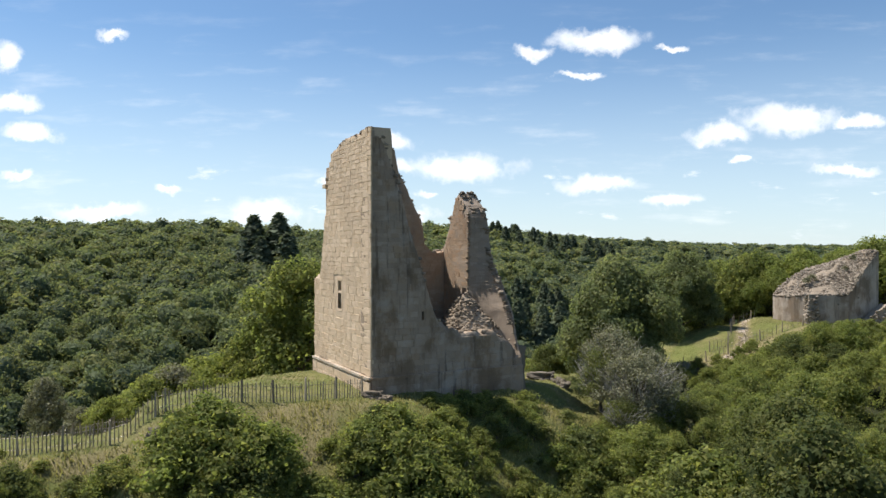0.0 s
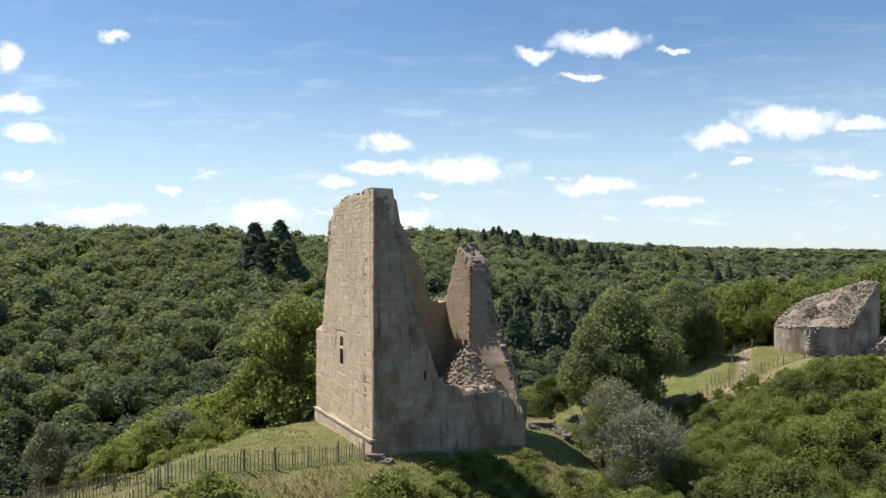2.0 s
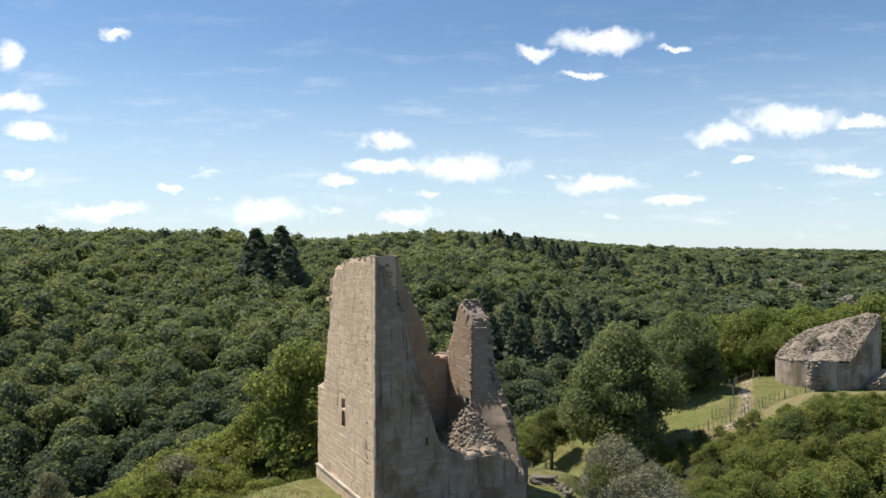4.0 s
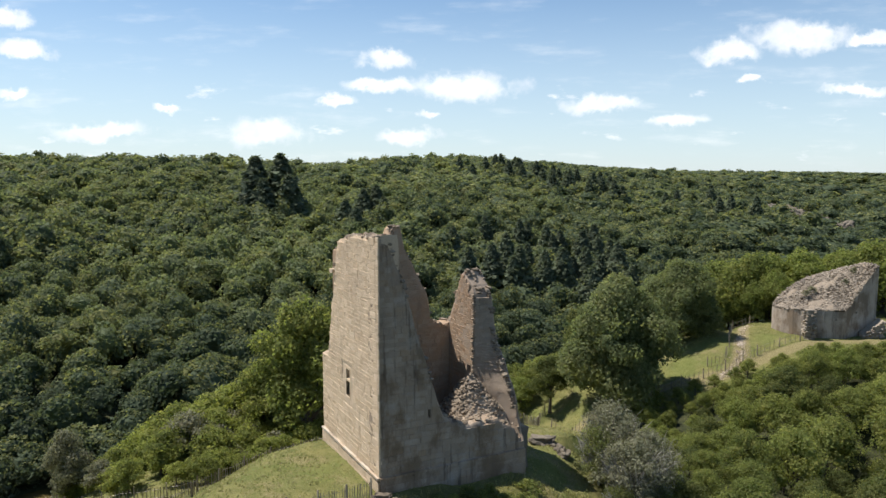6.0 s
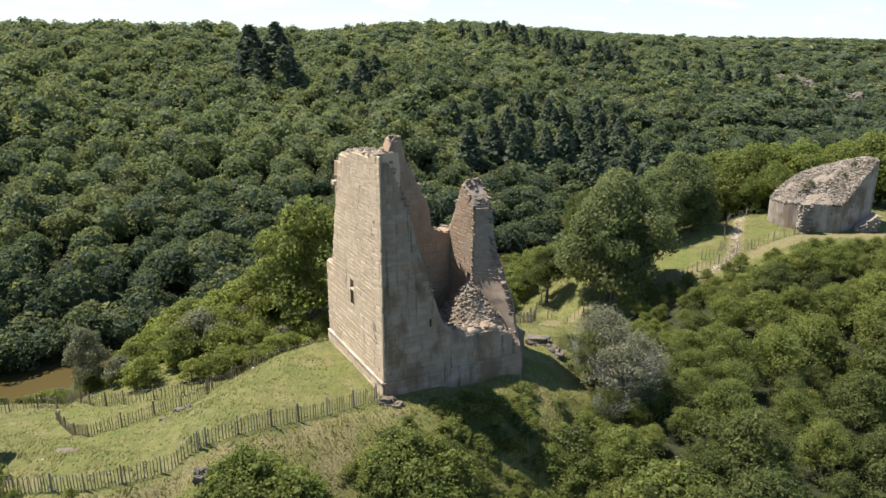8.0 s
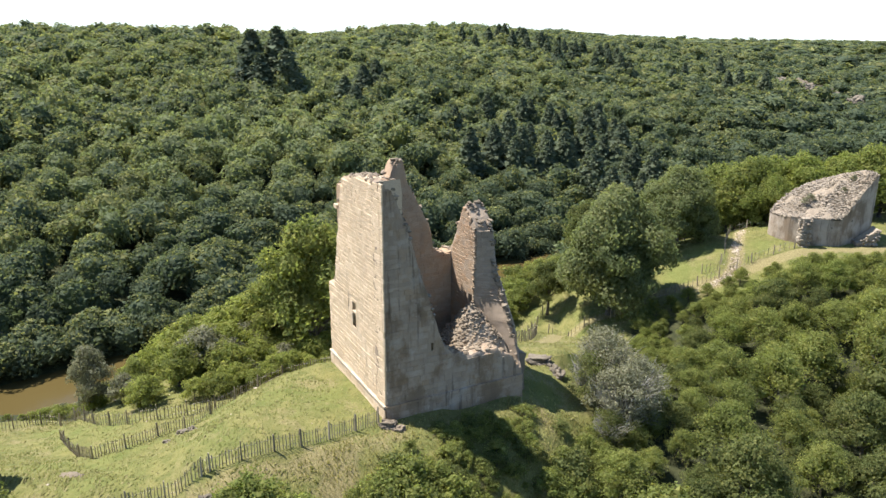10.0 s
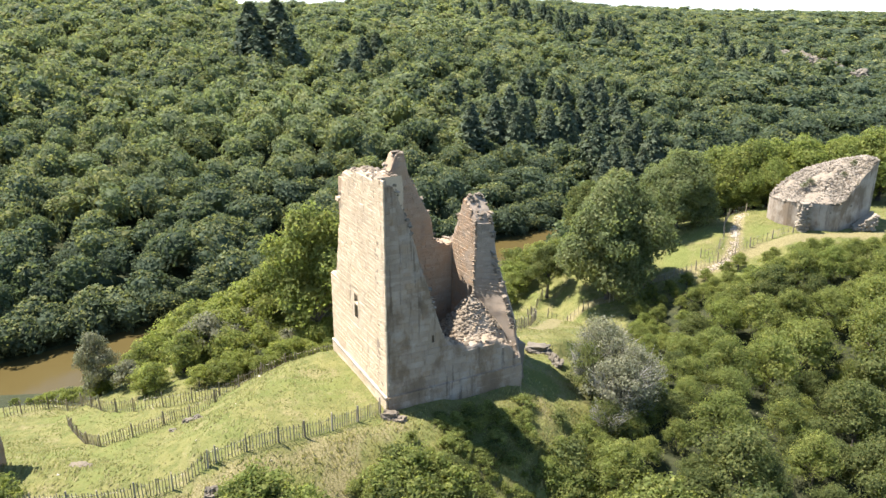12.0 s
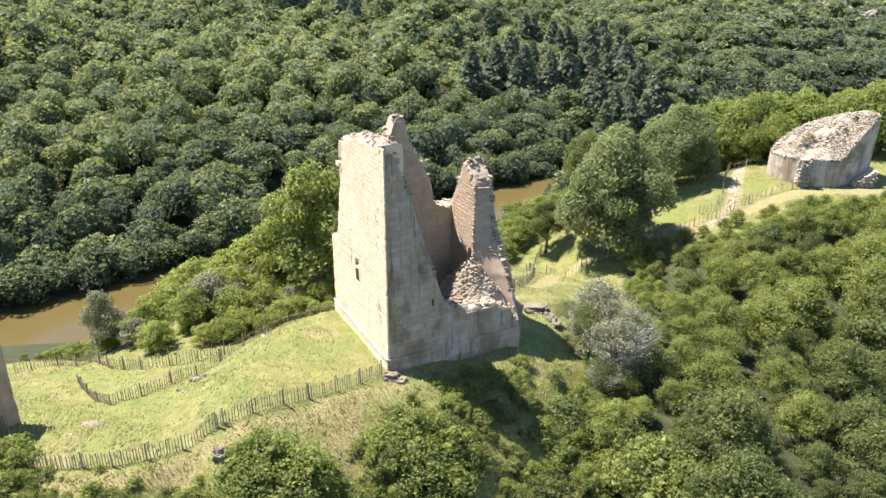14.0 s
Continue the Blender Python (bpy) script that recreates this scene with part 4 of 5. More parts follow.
def ball(nu=8, nv=5):
    """A coarse ball of triangles, unit radius."""
    u, v = np.linspace(0, 2 * np.pi, nu, endpoint=False), np.linspace(0.05, np.pi - 0.05, nv)
    p = np.array([(math.sin(b) * math.cos(a), math.sin(b) * math.sin(a), math.cos(b)) for b in v for a in u])
    f = np.array([(r * nu + c, r * nu + (c + 1) % nu, (r + 1) * nu + (c + 1) % nu, (r + 1) * nu + c) for r in range(nv - 1) for c in range(nu)])
    return p, np.concatenate([f[:, [0, 1, 2]], f[:, [0, 2, 3]]])


BALL = ball(6, 4)


def crown_arrays(rng, lobes, per_lobe, size, tint=0.5, core=0.42, jitter=0.5, slim=0.55, clumps=11):
    """Leaves in clumps on lobes (centre, radii), with a coarse core inside each lobe, its tint darkened for the shade
    within.
    """
    vs, ts, fs, ns, count = [], [], [], [], 0
    for c, r in lobes:
        c, r = np.array(c, float), np.array(r, float)
        n = max(24, int(per_lobe * (r.prod() ** (2 / 3))))
        d = directions(rng, clumps, -0.55)
        cc = c + d * r * rng.uniform(0.60, 0.80, clumps)[:, None]
        rc = r.mean() * rng.uniform(0.38, 0.58, clumps)
        k = rng.integers(0, clumps, n)
        dd = directions(rng, n, -0.6)
        p = cc[k] + dd * (rc[k] * rng.uniform(0.72, 1.30, n))[:, None]
        shade = rng.uniform(-0.14, 0.14, clumps)[k]
        v, t, q = leaf_cards(rng, p, 0.75 * dd + 0.5 * d[k] + np.array([0, 0, 0.12]), size, np.full(n, tint) + shade + rng.uniform(-0.05, 0.05, n), jitter, 1.0, slim, 0.55, 0.25)
        vs.append(v)
        ts.append(t)
        ns.append(q)
        fs.append(np.arange(3 * n).reshape(n, 3) + count)
        count += 3 * n
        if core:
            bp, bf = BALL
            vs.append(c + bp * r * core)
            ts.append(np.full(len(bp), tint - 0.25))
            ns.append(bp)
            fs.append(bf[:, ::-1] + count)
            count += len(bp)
    return np.concatenate(vs), np.concatenate(fs), np.concatenate(ts), np.concatenate(ns)


def limb_mesh(name, runs, mat, sides=6):
    """Tapered limbs: each run is a list of (point, radius)."""
    vs, fs, count = [], [], 0
    for run in runs:
        for k, (p, r) in enumerate(run):
            p = Vector(p)
            ahead = (Vector(run[min(k + 1, len(run) - 1)][0]) - Vector(run[max(k - 1, 0)][0])).normalized()
            x = ahead.orthogonal().normalized()
            y = ahead.cross(x)
            for q in range(sides):
                a = 2 * math.pi * q / sides
                vs.append(p + (x * math.cos(a) + y * math.sin(a)) * r)
            if k:
                for q in range(sides):
                    fs.append((count - sides + q, count - sides + (q + 1) % sides, count + (q + 1) % sides, count + q))
            count += sides
    return quad_mesh(name, np.array([tuple(v) for v in vs]), fs, mat, flat=False)


def tree_model(rng, height, spread, bole, size, per, lobes_n, core=0.42, tint=0.5):
    """Trunk with limbs and a lobed crown. Returns meshes."""
    runs, lobes = [], []
    lean = rng.uniform(-0.06, 0.06, 2)
    r0 = 0.030 * height
    mid = bole + 0.45 * (height - bole)
    runs.append([((0, 0, -0.6), r0 * 1.35), ((0.02, 0, 0.5), r0), ((lean[0] * bole, lean[1] * bole, bole), r0 * 0.75), ((lean[0] * mid, lean[1] * mid, mid), r0 * 0.45), ((lean[0] * height, lean[1] * height, height * 0.88), r0 * 0.12)])
    for k in range(lobes_n):
        a = 2.4 * k + rng.uniform(-0.4, 0.4)
        f = (k + 0.5) / lobes_n
        z = bole + (height - bole) * (0.16 + 0.72 * f)
        reach = spread * (0.62 * math.sqrt(max(0.05, 1 - (2 * max(f, 0.22) - 0.62) ** 2 / 1.9)) + rng.uniform(-0.06, 0.08)) * (1.0 if f < 0.85 else 0.45)
        c = np.array([math.cos(a) * reach, math.sin(a) * reach, z])
        s = spread * rng.uniform(0.34, 0.5)
        lobes.append((c, (s, s, s * rng.uniform(0.68, 0.85))))
        start = (lean[0] * bole, lean[1] * bole, bole * 0.85 + (z - bole) * 0.45)
        bend = (c[0] * 0.55, c[1] * 0.55, (start[2] + z) / 2 + 0.2)
        runs.append([(start, r0 * 0.42), (bend, r0 * 0.26), (tuple(c * 0.95), r0 * 0.08)])
    lobes.append(((lean[0] * height, lean[1] * height, height - spread * 0.32), (spread * 0.4, spread * 0.4, spread * 0.36)))
    lobes.append(((0, 0, bole + (height - bole) * 0.5), (spread * 0.55, spread * 0.55, (height - bole) * 0.36)))
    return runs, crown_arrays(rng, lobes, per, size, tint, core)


MODELS = {}
plant_last = []


def model(kind, k, mat):
    """Crown and trunk meshes of a kind of tree, shared between alike trees."""
    key = (kind, k, mat.name)
    if key not in MODELS:
        rng = np.random.default_rng(1000 + 17 * k + sum(map(ord, kind)))
        spec = {
            "oak": (13.0, 6.2, 0.6, 0.20, 640, 19), "ash": (11.0, 3.9, 2.0, 0.15, 480, 13), "hazel": (6.0, 3.0, 0.8, 0.115, 400, 11), "shrub": (2.6, 1.7, 0.25, 0.115, 300, 7),
            "acacia": (8.5, 4.2, 0.3, 0.18, 360, 12), "willow": (9.0, 3.6, 1.0, 0.15, 420, 11), "scrub": (4.5, 2.4, 0.5, 0.13, 420, 9), "thorn": (9.0, 3.9, 0.8, 0.13, 230, 15, 0),
        }[kind]
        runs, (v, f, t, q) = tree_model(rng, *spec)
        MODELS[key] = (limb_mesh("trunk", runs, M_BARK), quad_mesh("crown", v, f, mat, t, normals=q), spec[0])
    return MODELS[key]


def plant(kind, k, x, y, height, mat, name, label, category, group="", squash=1.0, sink=0.0):
    trunk, crown, tall = model(kind, k, mat)
    s = height / tall
    ob = thing(name, (x, y, gz(x, y) - sink), label, category, group)
    ob.rotation_euler = (0, 0, (x * 3.7 + y * 1.9) % 6.28)
    ob.scale = (s * squash, s * squash, s)
    for nm, me in (("trunk", trunk), ("crown", crown)):
        p = new(nm, me)
        p.parent = ob
        if nm == "trunk" and kind == "shrub":
            tagged(p, kind="stuff")
    plant_last.append(ob)
    return ob


def crown_model(rng, cards, size):
    """A round crown of unit half width, its foot at -0.9: leaf sprays on the outside of a heap of lobes, over a lumpy inner body."""
    lobes = [(0.0, 0.0, 0.42, 0.50)]
    for count, reach, z, r in ((5, 0.42, 0.18, 0.42), (8, 0.66, -0.16, 0.37), (8, 0.70, -0.52, 0.33)):
        turn = rng.uniform(0, 6.28)
        for k in range(count):
            a = turn + 6.283 * (k + rng.uniform(-0.3, 0.3)) / count
            q = reach * rng.uniform(0.6, 1.3)
            lobes.append((q * math.cos(a), q * math.sin(a), z + rng.uniform(-0.14, 0.16), r * rng.uniform(0.6, 1.25)))
    lobes = np.array(lobes)
    c, r = lobes[:, :3], lobes[:, 3]
    m = cards * 5
    which = rng.choice(len(r), m, p=r ** 2 / (r ** 2).sum())
    d = directions(rng, m, -0.45)
    p = c[which] + d * r[which, None] * rng.uniform(0.86, 1.20, m)[:, None]
    deep = ((np.linalg.norm(p[:, None] - c[None], axis=2) / r[None]) < 0.88).any(1)
    hidden = deep | ((p[:, 2] < -0.2) & (np.hypot(p[:, 0], p[:, 1]) < 0.45))
    p, d = p[~hidden][:cards], d[~hidden][:cards]
    out = p / np.linalg.norm(p, axis=1)[:, None]
    n = len(p)
    # sprays tinted lighter towards the crown's top, painting in light from above
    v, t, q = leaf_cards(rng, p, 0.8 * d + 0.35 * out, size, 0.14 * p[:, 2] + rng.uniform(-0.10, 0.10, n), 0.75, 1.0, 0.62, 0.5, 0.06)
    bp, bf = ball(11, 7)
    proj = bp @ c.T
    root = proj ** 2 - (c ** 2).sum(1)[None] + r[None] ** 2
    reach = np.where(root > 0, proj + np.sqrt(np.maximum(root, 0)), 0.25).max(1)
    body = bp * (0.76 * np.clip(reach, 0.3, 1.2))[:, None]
    # body tint lowered to paint the shade inside the crown
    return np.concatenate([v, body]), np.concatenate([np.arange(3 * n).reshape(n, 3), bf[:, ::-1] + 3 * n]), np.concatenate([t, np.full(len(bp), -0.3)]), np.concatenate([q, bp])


def build_far_woods():
    """The oak woods over the river, too many to count: crowns standing on the slope, joined in one mesh."""
    rng = np.random.default_rng(77)
    spots = []
    for near, far, gap in ((95, 290, 7.6), (290, 480, 8.6), (480, 900, 10.5), (900, 2000, 18.0)):
        g = np.arange(-far, far, gap)
        gx, gy = np.meshgrid(g, np.arange(0, far * 1.05, gap))
        x = (gx + rng.uniform(-0.46, 0.46, gx.shape) * gap).ravel()
        y = (gy + rng.uniform(-0.46, 0.46, gx.shape) * gap).ravel()
        d = np.hypot(x - 5, y + 40)
        w = across(x, y)
        ok = (d >= near) & (d < far) & (np.abs(np.arctan2(x - 5, y + 40) + 0.035) < 0.60) & ((w > 131.0) | ((w < 98) & (y > 70) & (x > 25)))
        ok &= (np.abs(x - 284) > 30) | (np.abs(y - 575) > 40)
        for fx, fy, rx, ry in FIELDS:
            ok &= ((x - fx) / rx) ** 2 + ((y - fy) / ry) ** 2 > 1
        spots.append(np.stack([x[ok], y[ok], np.full(ok.sum(), gap)], 1))
    # close row of low trees leaning over the far shore
    a = np.arange(-80, 330, 5.0)
    for k in range(2):
        w_ = 129.5 + 3.5 * k + rng.uniform(-1.2, 1.2, len(a))
        s_ = a + rng.uniform(-1.6, 1.6, len(a))
        w_ = w_ + 4.5 * (1 - smooth(s_, 50, 140))
        spots.append(np.stack([(0.74 * s_ - 0.67 * w_) / 0.9965, (0.67 * s_ + 0.74 * w_) / 0.9965, np.full(len(a), 5.6)], 1))
    x, y, gap = np.concatenate(spots).T
    n = len(x)
    z = ground(x, y, False)
    w = across(x, y)
    patch = value_noise(x / 60, y / 60, 31) + 0.6 * value_noise(x / 25, y / 25, 32)
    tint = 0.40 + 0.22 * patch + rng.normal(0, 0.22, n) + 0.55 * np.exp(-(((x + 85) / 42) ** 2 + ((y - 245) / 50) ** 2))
    # shade low over the water, light up the slope and haze eastward, put into the tint
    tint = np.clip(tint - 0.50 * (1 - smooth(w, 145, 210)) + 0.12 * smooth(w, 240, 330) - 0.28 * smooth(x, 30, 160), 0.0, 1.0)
    r = gap * rng.uniform(0.62, 0.86, n) * np.where(rng.random(n) < 0.3, rng.uniform(0.55, 0.8, n), 1.0)
    tall = np.minimum(r, np.where(np.hypot(x - 5, y + 40) > 420, 5.4, 6.6)) * rng.uniform(0.62, 1.0, n)
    foot = np.clip(rng.normal(3.2, 2.0, n), 0.5, 7.5) * np.where(w < 136, 0.3, 1.0)
    d = np.hypot(x - 5, y + 40)
    vs, fs, ts, ns, count = [], [], [], [], 0
    for near, far, cards, size in ((0, 290, 760, 0.098), (290, 480, 330, 0.145), (480, 900, 120, 0.21), (900, 4000, 45, 0.32)):
        models = [crown_model(rng, cards, size) for _ in range(9)]
        idx = np.nonzero((d >= near) & (d < far))[0]
        kind = rng.integers(0, 9, len(idx))
        for k, (v, f, t, q) in enumerate(models):
            who = idx[kind == k]
            m = len(who)
            if not m:
                continue
            a = rng.uniform(0, 6.283, m)
            ca, sa = np.cos(a)[:, None], np.sin(a)[:, None]
            lean = rng.normal(0, 0.18, (m, 2))
            px = (v[None, :, 0] * ca - v[None, :, 1] * sa + lean[:, :1] * v[None, :, 2]) * r[who, None] + x[who, None]
            py = (v[None, :, 0] * sa + v[None, :, 1] * ca + lean[:, 1:] * v[None, :, 2]) * r[who, None] + y[who, None]
            pz = (v[None, :, 2] + 0.9) * tall[who, None] + (z + foot)[who, None] - 1.0
            # the lowest sprays hang down to the ground
            pz = pz - np.clip((-0.35 - v[None, :, 2]) / 0.6, 0, 1) * 0.5 * foot[who, None]
            vs.append(np.stack([px, py, pz], -1).reshape(-1, 3))
            nx, ny = q[None, :, 0] * ca - q[None, :, 1] * sa, q[None, :, 0] * sa + q[None, :, 1] * ca
            ns.append(np.stack([nx, ny, np.broadcast_to(q[None, :, 2], nx.shape)], -1).reshape(-1, 3))
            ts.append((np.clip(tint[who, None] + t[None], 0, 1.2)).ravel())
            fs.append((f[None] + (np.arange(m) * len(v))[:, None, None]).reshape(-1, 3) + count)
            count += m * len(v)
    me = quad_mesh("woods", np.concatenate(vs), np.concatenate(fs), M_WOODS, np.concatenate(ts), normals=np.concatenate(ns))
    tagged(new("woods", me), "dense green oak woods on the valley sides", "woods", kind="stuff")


# clearings on the far plateau: centre, half widths
FIELDS = [(-175, 700, 60, 45), (560, 1010, 90, 50), (470, 905, 40, 25)]
build_far_woods()


def conifer_mesh(rng, height, width, cards):
    f = rng.random(cards) ** 0.9
    a = rng.uniform(0, 2 * np.pi, cards)
    layer = 0.88 + 0.12 * np.sin(f * 42 + 1.5 * np.sin(3 * a))
    r = width * (1 - f) ** 0.8 * layer * rng.uniform(0.55, 1.08, cards) + 0.12
    p = np.stack([r * np.cos(a), r * np.sin(a), height * (0.08 + 0.92 * f) - 0.25 * r], 1)
    nor = np.stack([np.cos(a), np.sin(a), np.full(cards, 0.9)], 1)
    v, t, q = leaf_cards(rng, p, nor, 0.75 * height / 18, np.full(cards, 0.5) + rng.uniform(-0.3, 0.3, cards), 0.45, 1.2, 0.5)
    faces = np.arange(len(v)).reshape(-1, 3)
    bp, bf = ball(8, 6)
    k = (bp[:, 2] + 1) / 2
    core = np.stack([bp[:, 0] * width * 0.72 * (1.05 - k), bp[:, 1] * width * 0.72 * (1.05 - k), height * (0.05 + 0.9 * k)], 1)
    # core tinted darker than the needles, as painted shade between the branches
    return np.concatenate([v, core]), np.concatenate([faces, bf[:, ::-1] + len(v)]), np.concatenate([t, np.full(len(core), 0.2)]), np.concatenate([q, bp])


def build_conifers():
    rng = np.random.default_rng(12)
    models = []
    for k in range(4):
        v, f, t, q = conifer_mesh(rng, 18, 5.6, 1300)
        models.append((quad_mesh("crown", v, f, M_CONIFER, t, normals=q), limb_mesh("trunk", [[((0, 0, -1), 0.35), ((0, 0, 9), 0.2), ((0, 0, 17), 0.04)]], M_BARK)))
    # dark pair, the group behind the keep, and single spires on the skyline
    spots = [(-92, 330, 27.5 - gz(-92, 330)), (-104, 326, 26.0 - gz(-104, 326)), (-86, 322, 17.0 - gz(-86, 322)), (-98, 318, 15.0 - gz(-98, 318)), (-46, 352, 22), (-52, 346, 20), (-41, 345, 17), (-56, 312, 19), (-50, 306, 17)]
    for _ in range(46):
        spots.append((rng.uniform(-5, 95), rng.uniform(225, 330), rng.uniform(16, 25)))
    for k in range(44):
        spots.append((rng.uniform(25, 125) if k % 3 else rng.uniform(-60, 230), rng.uniform(490, 600), rng.uniform(17, 23)))
    for k, (x, y, h) in enumerate(spots):
        ob = thing("conifer", (x, y, gz(x, y) - 0.5), "tall dark green conifer in the woods", "conifer", "conifers in the woods")
        ob.rotation_euler = (0, 0, k * 1.3)
        ob.scale = (h / 14, h / 14, h / 18) if k > 8 else (h / 11.2, h / 11.2, h / 18)
        for nm, me in zip(("crown", "trunk"), models[k % 4]):
            p = new(nm, me)
            p.parent = ob


build_conifers()


def build_crag():
    rng = np.random.default_rng(19)
    base = thing("crag", (297, 588, gz(297, 588)), "brown rocky crag on the wooded valley side", "rock")
    at = Vector(base.location)
    meshes = []
    for me in ROCKS[:3]:
        me = me.copy()
        me.materials.clear()
        me.materials.append(M_ROCK)
        meshes.append(me)
    for k in range(44):
        x, y = rng.uniform(-38, 16), rng.uniform(-48, 24)
        s = rng.uniform(6, 13)
        q = new("boulder", meshes[k % 3])
        q.parent = base
        q.location = Vector((297 + x, 588 + y, gz(297 + x, 588 + y) + 1.5)) - at
        q.scale = (s, s, s * rng.uniform(0.6, 1.0))
        q.rotation_euler = tuple(rng.uniform(-0.5, 0.5, 3))


build_crag()


def build_near_trees():
    rng = np.random.default_rng(3)
    plant("oak", 0, 20.6, 37.0, 13.2, M_OAK, "oak_tree", "large dark green oak beside the track on the saddle", "tree", "", 0.92)
    plant("oak", 1, 30.6, 48.0, 9.6, M_OAK, "oak_tree", "round-crowned oak at the meadow's edge", "tree")
    plant("ash", 1, 37.5, 61.0, 7.5, M_BROAD, "oak_tree", "small oak at the meadow's edge", "tree")
    plant("ash", 0, -9.2, 22.0, 14.0, M_BUSH, "ash_tree", "tall light green tree behind the keep", "tree")
    plant("ash", 2, -13.5, 24.5, 9.5, M_BUSH, "ash_tree", "light green tree behind the keep", "tree")
    for k in range(13):
        x = 38 + k * 2.1 + rng.uniform(-0.8, 0.8)
        y = 57.0 + rng.uniform(-2, 5)
        plant("acacia", k % 3, x, y, rng.uniform(7.4, 10.0), M_ACACIA if k > 2 else M_BUSH, "acacia_tree", "bright green acacia behind the bastion", "tree", "acacias behind the bastion")
    for k, (x, y, h) in enumerate(((33.5, 57.5, 5.0), (36.0, 55.5, 5.6), (38.6, 54.2, 5.4), (41.0, 53.6, 5.8), (43.4, 53.4, 6.2), (35.0, 60.5, 6.5))):
        plant("acacia", k % 3, x, y, h, M_ACACIA if k in (2, 3, 4) else M_BUSH, "acacia_tree", "bright green acacia behind the bastion", "tree", "acacias behind the bastion")
    plant("ash", 2, 14.4, 42.5, 6.8, M_BROAD, "ash_tree", "small grey-green tree beside the large oak", "tree")
    for k, (x, y, h) in enumerate(((8.3, 39.5, 2.6), (9.2, 42.0, 3.0), (10.3, 44.5, 3.4), (11.4, 46.5, 3.2), (12.6, 48.5, 3.6), (14.0, 50.5, 3.4), (9.6, 47.5, 3.4), (11.0, 50.5, 4.0), (15.8, 50.5, 3.0), (17.8, 51.0, 3.2))):
        plant("scrub", k % 3, x, y, h, M_BUSH if k % 3 else M_ACACIA, "hazel_bush", "green scrub bush at the edge of the saddle", "bush", "scrub on the saddle", 1.15)
    # scrub along the river edge of the saddle meadow
    for k in range(26):
        x = 17 + k * 0.75 + rng.uniform(-0.4, 0.4)
        y = float(np.interp(x, [17, 24, 32, 37], [50, 52, 55, 58])) + rng.uniform(-1, 3)
        plant("scrub", k % 3, x, y, rng.uniform(1.6, 3.2), M_BUSH if k % 2 else M_BROAD, "hazel_bush", "green scrub bush at the edge of the saddle", "bush", "scrub on the saddle", 1.2)
    # woods on the river side of the spur
    for k in range(340):
        x, y = rng.uniform(-75, 120), rng.uniform(18, 150)
        w = float(across(np.float64(x), np.float64(y)))
        z = gz(x, y)
        if w > 97 or z > -12 or (x - 5) / (y + 40) < 0.155:
            continue
        if abs(math.atan2(x - 5, y + 40) + 0.035) > 0.62:
            continue
        plant("ash", k % 3, x, y, rng.uniform(8, 11.5), M_BROAD if k % 3 else M_BUSH, "ash_tree", "green broad-leaved tree on the river slope", "tree", "trees on the river slope")
    # scrub below the meadow fence, on the river side
    for k in range(135):
        x = rng.uniform(-36, -7)
        edge = float(np.interp(x, [-36, -30, -25, -19, -14, -9, -7], [14.5, 14.0, 11.8, 8.2, 9.6, 13.0, 14.0]))
        deep = rng.uniform(0, 1) ** 1.3 * 15
        mat = M_GREY if k % 8 == 5 else (M_BUSH if k % 3 == 0 else M_LIME)
        tall = (1.4 + 0.15 * deep) * rng.uniform(0.7, 1.25) * float(np.interp(x, [-36, -28, -22, -12], [0.5, 0.8, 1.35, 1.4]))
        plant("scrub", k % 3, x, edge + 0.8 + deep, tall, mat, "hazel_bush", "green scrub bush below the meadow fence", "bush", "scrub on the river slope", 1.15)
    plant("willow", 1, -26.2, 13.6, 5.8, M_GREY, "willow_tree", "pointed grey-green willow below the meadow", "tree", "", 0.8)
    # thicket on the slope in front of the ridge
    stand = []
    for k in range(3000):
        x, y = rng.uniform(11.5, 62), rng.uniform(-16, 39)
        crest = np.interp(x, [9, 13, 17, 24, 31.5, 37, 46, 70], [3, 20, 33, 35.5, 36.8, 37.4, 37.2, 39])
        if y > crest - (1.8 if x < 31 else 0.5) or y < -15 or (x - 5) / (y + 40) < (0.245 if y > 6 else 0.19):
            continue
        if abs(math.atan2(x - 5, y + 40) + 0.035) > 0.64:
            continue
        tall = rng.uniform(3.0, 7.4) * np.interp(x, [12, 22, 30], [0.6, 0.8, 1.0])
        tall *= 1.4 if rng.uniform() < 0.25 else 0.8
        low = float(np.interp(x, [22, 33], [0, 1]))
        tall = min(tall, (0.9 + 1.0 * low) + (0.13 + 0.27 * low) * (crest - y))
        # the canopy dips from the ridge to the keep
        tall = min(tall, 0.87 * (-9.8 + 0.61 * x - 0.378 * y - gz(x, y)))
        tall = max(tall, rng.uniform(1.4, 2.0))
        room = 0.40 * tall + 0.45
        if any((x - a) ** 2 + (y - b) ** 2 < (room + c) ** 2 * (0.30 if crest - y < 9 else 0.42) for a, b, c in stand):
            continue
        stand.append((x, y, room))
        # yellow-green near the ridge and low beside the bank; darker foliage stands in for shade deep in the slope
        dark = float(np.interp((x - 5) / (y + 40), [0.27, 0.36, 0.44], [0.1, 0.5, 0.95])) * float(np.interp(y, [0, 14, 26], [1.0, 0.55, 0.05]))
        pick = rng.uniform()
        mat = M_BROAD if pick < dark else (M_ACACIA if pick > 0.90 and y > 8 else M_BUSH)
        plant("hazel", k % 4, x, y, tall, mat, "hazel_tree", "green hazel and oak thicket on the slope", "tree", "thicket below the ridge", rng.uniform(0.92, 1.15))
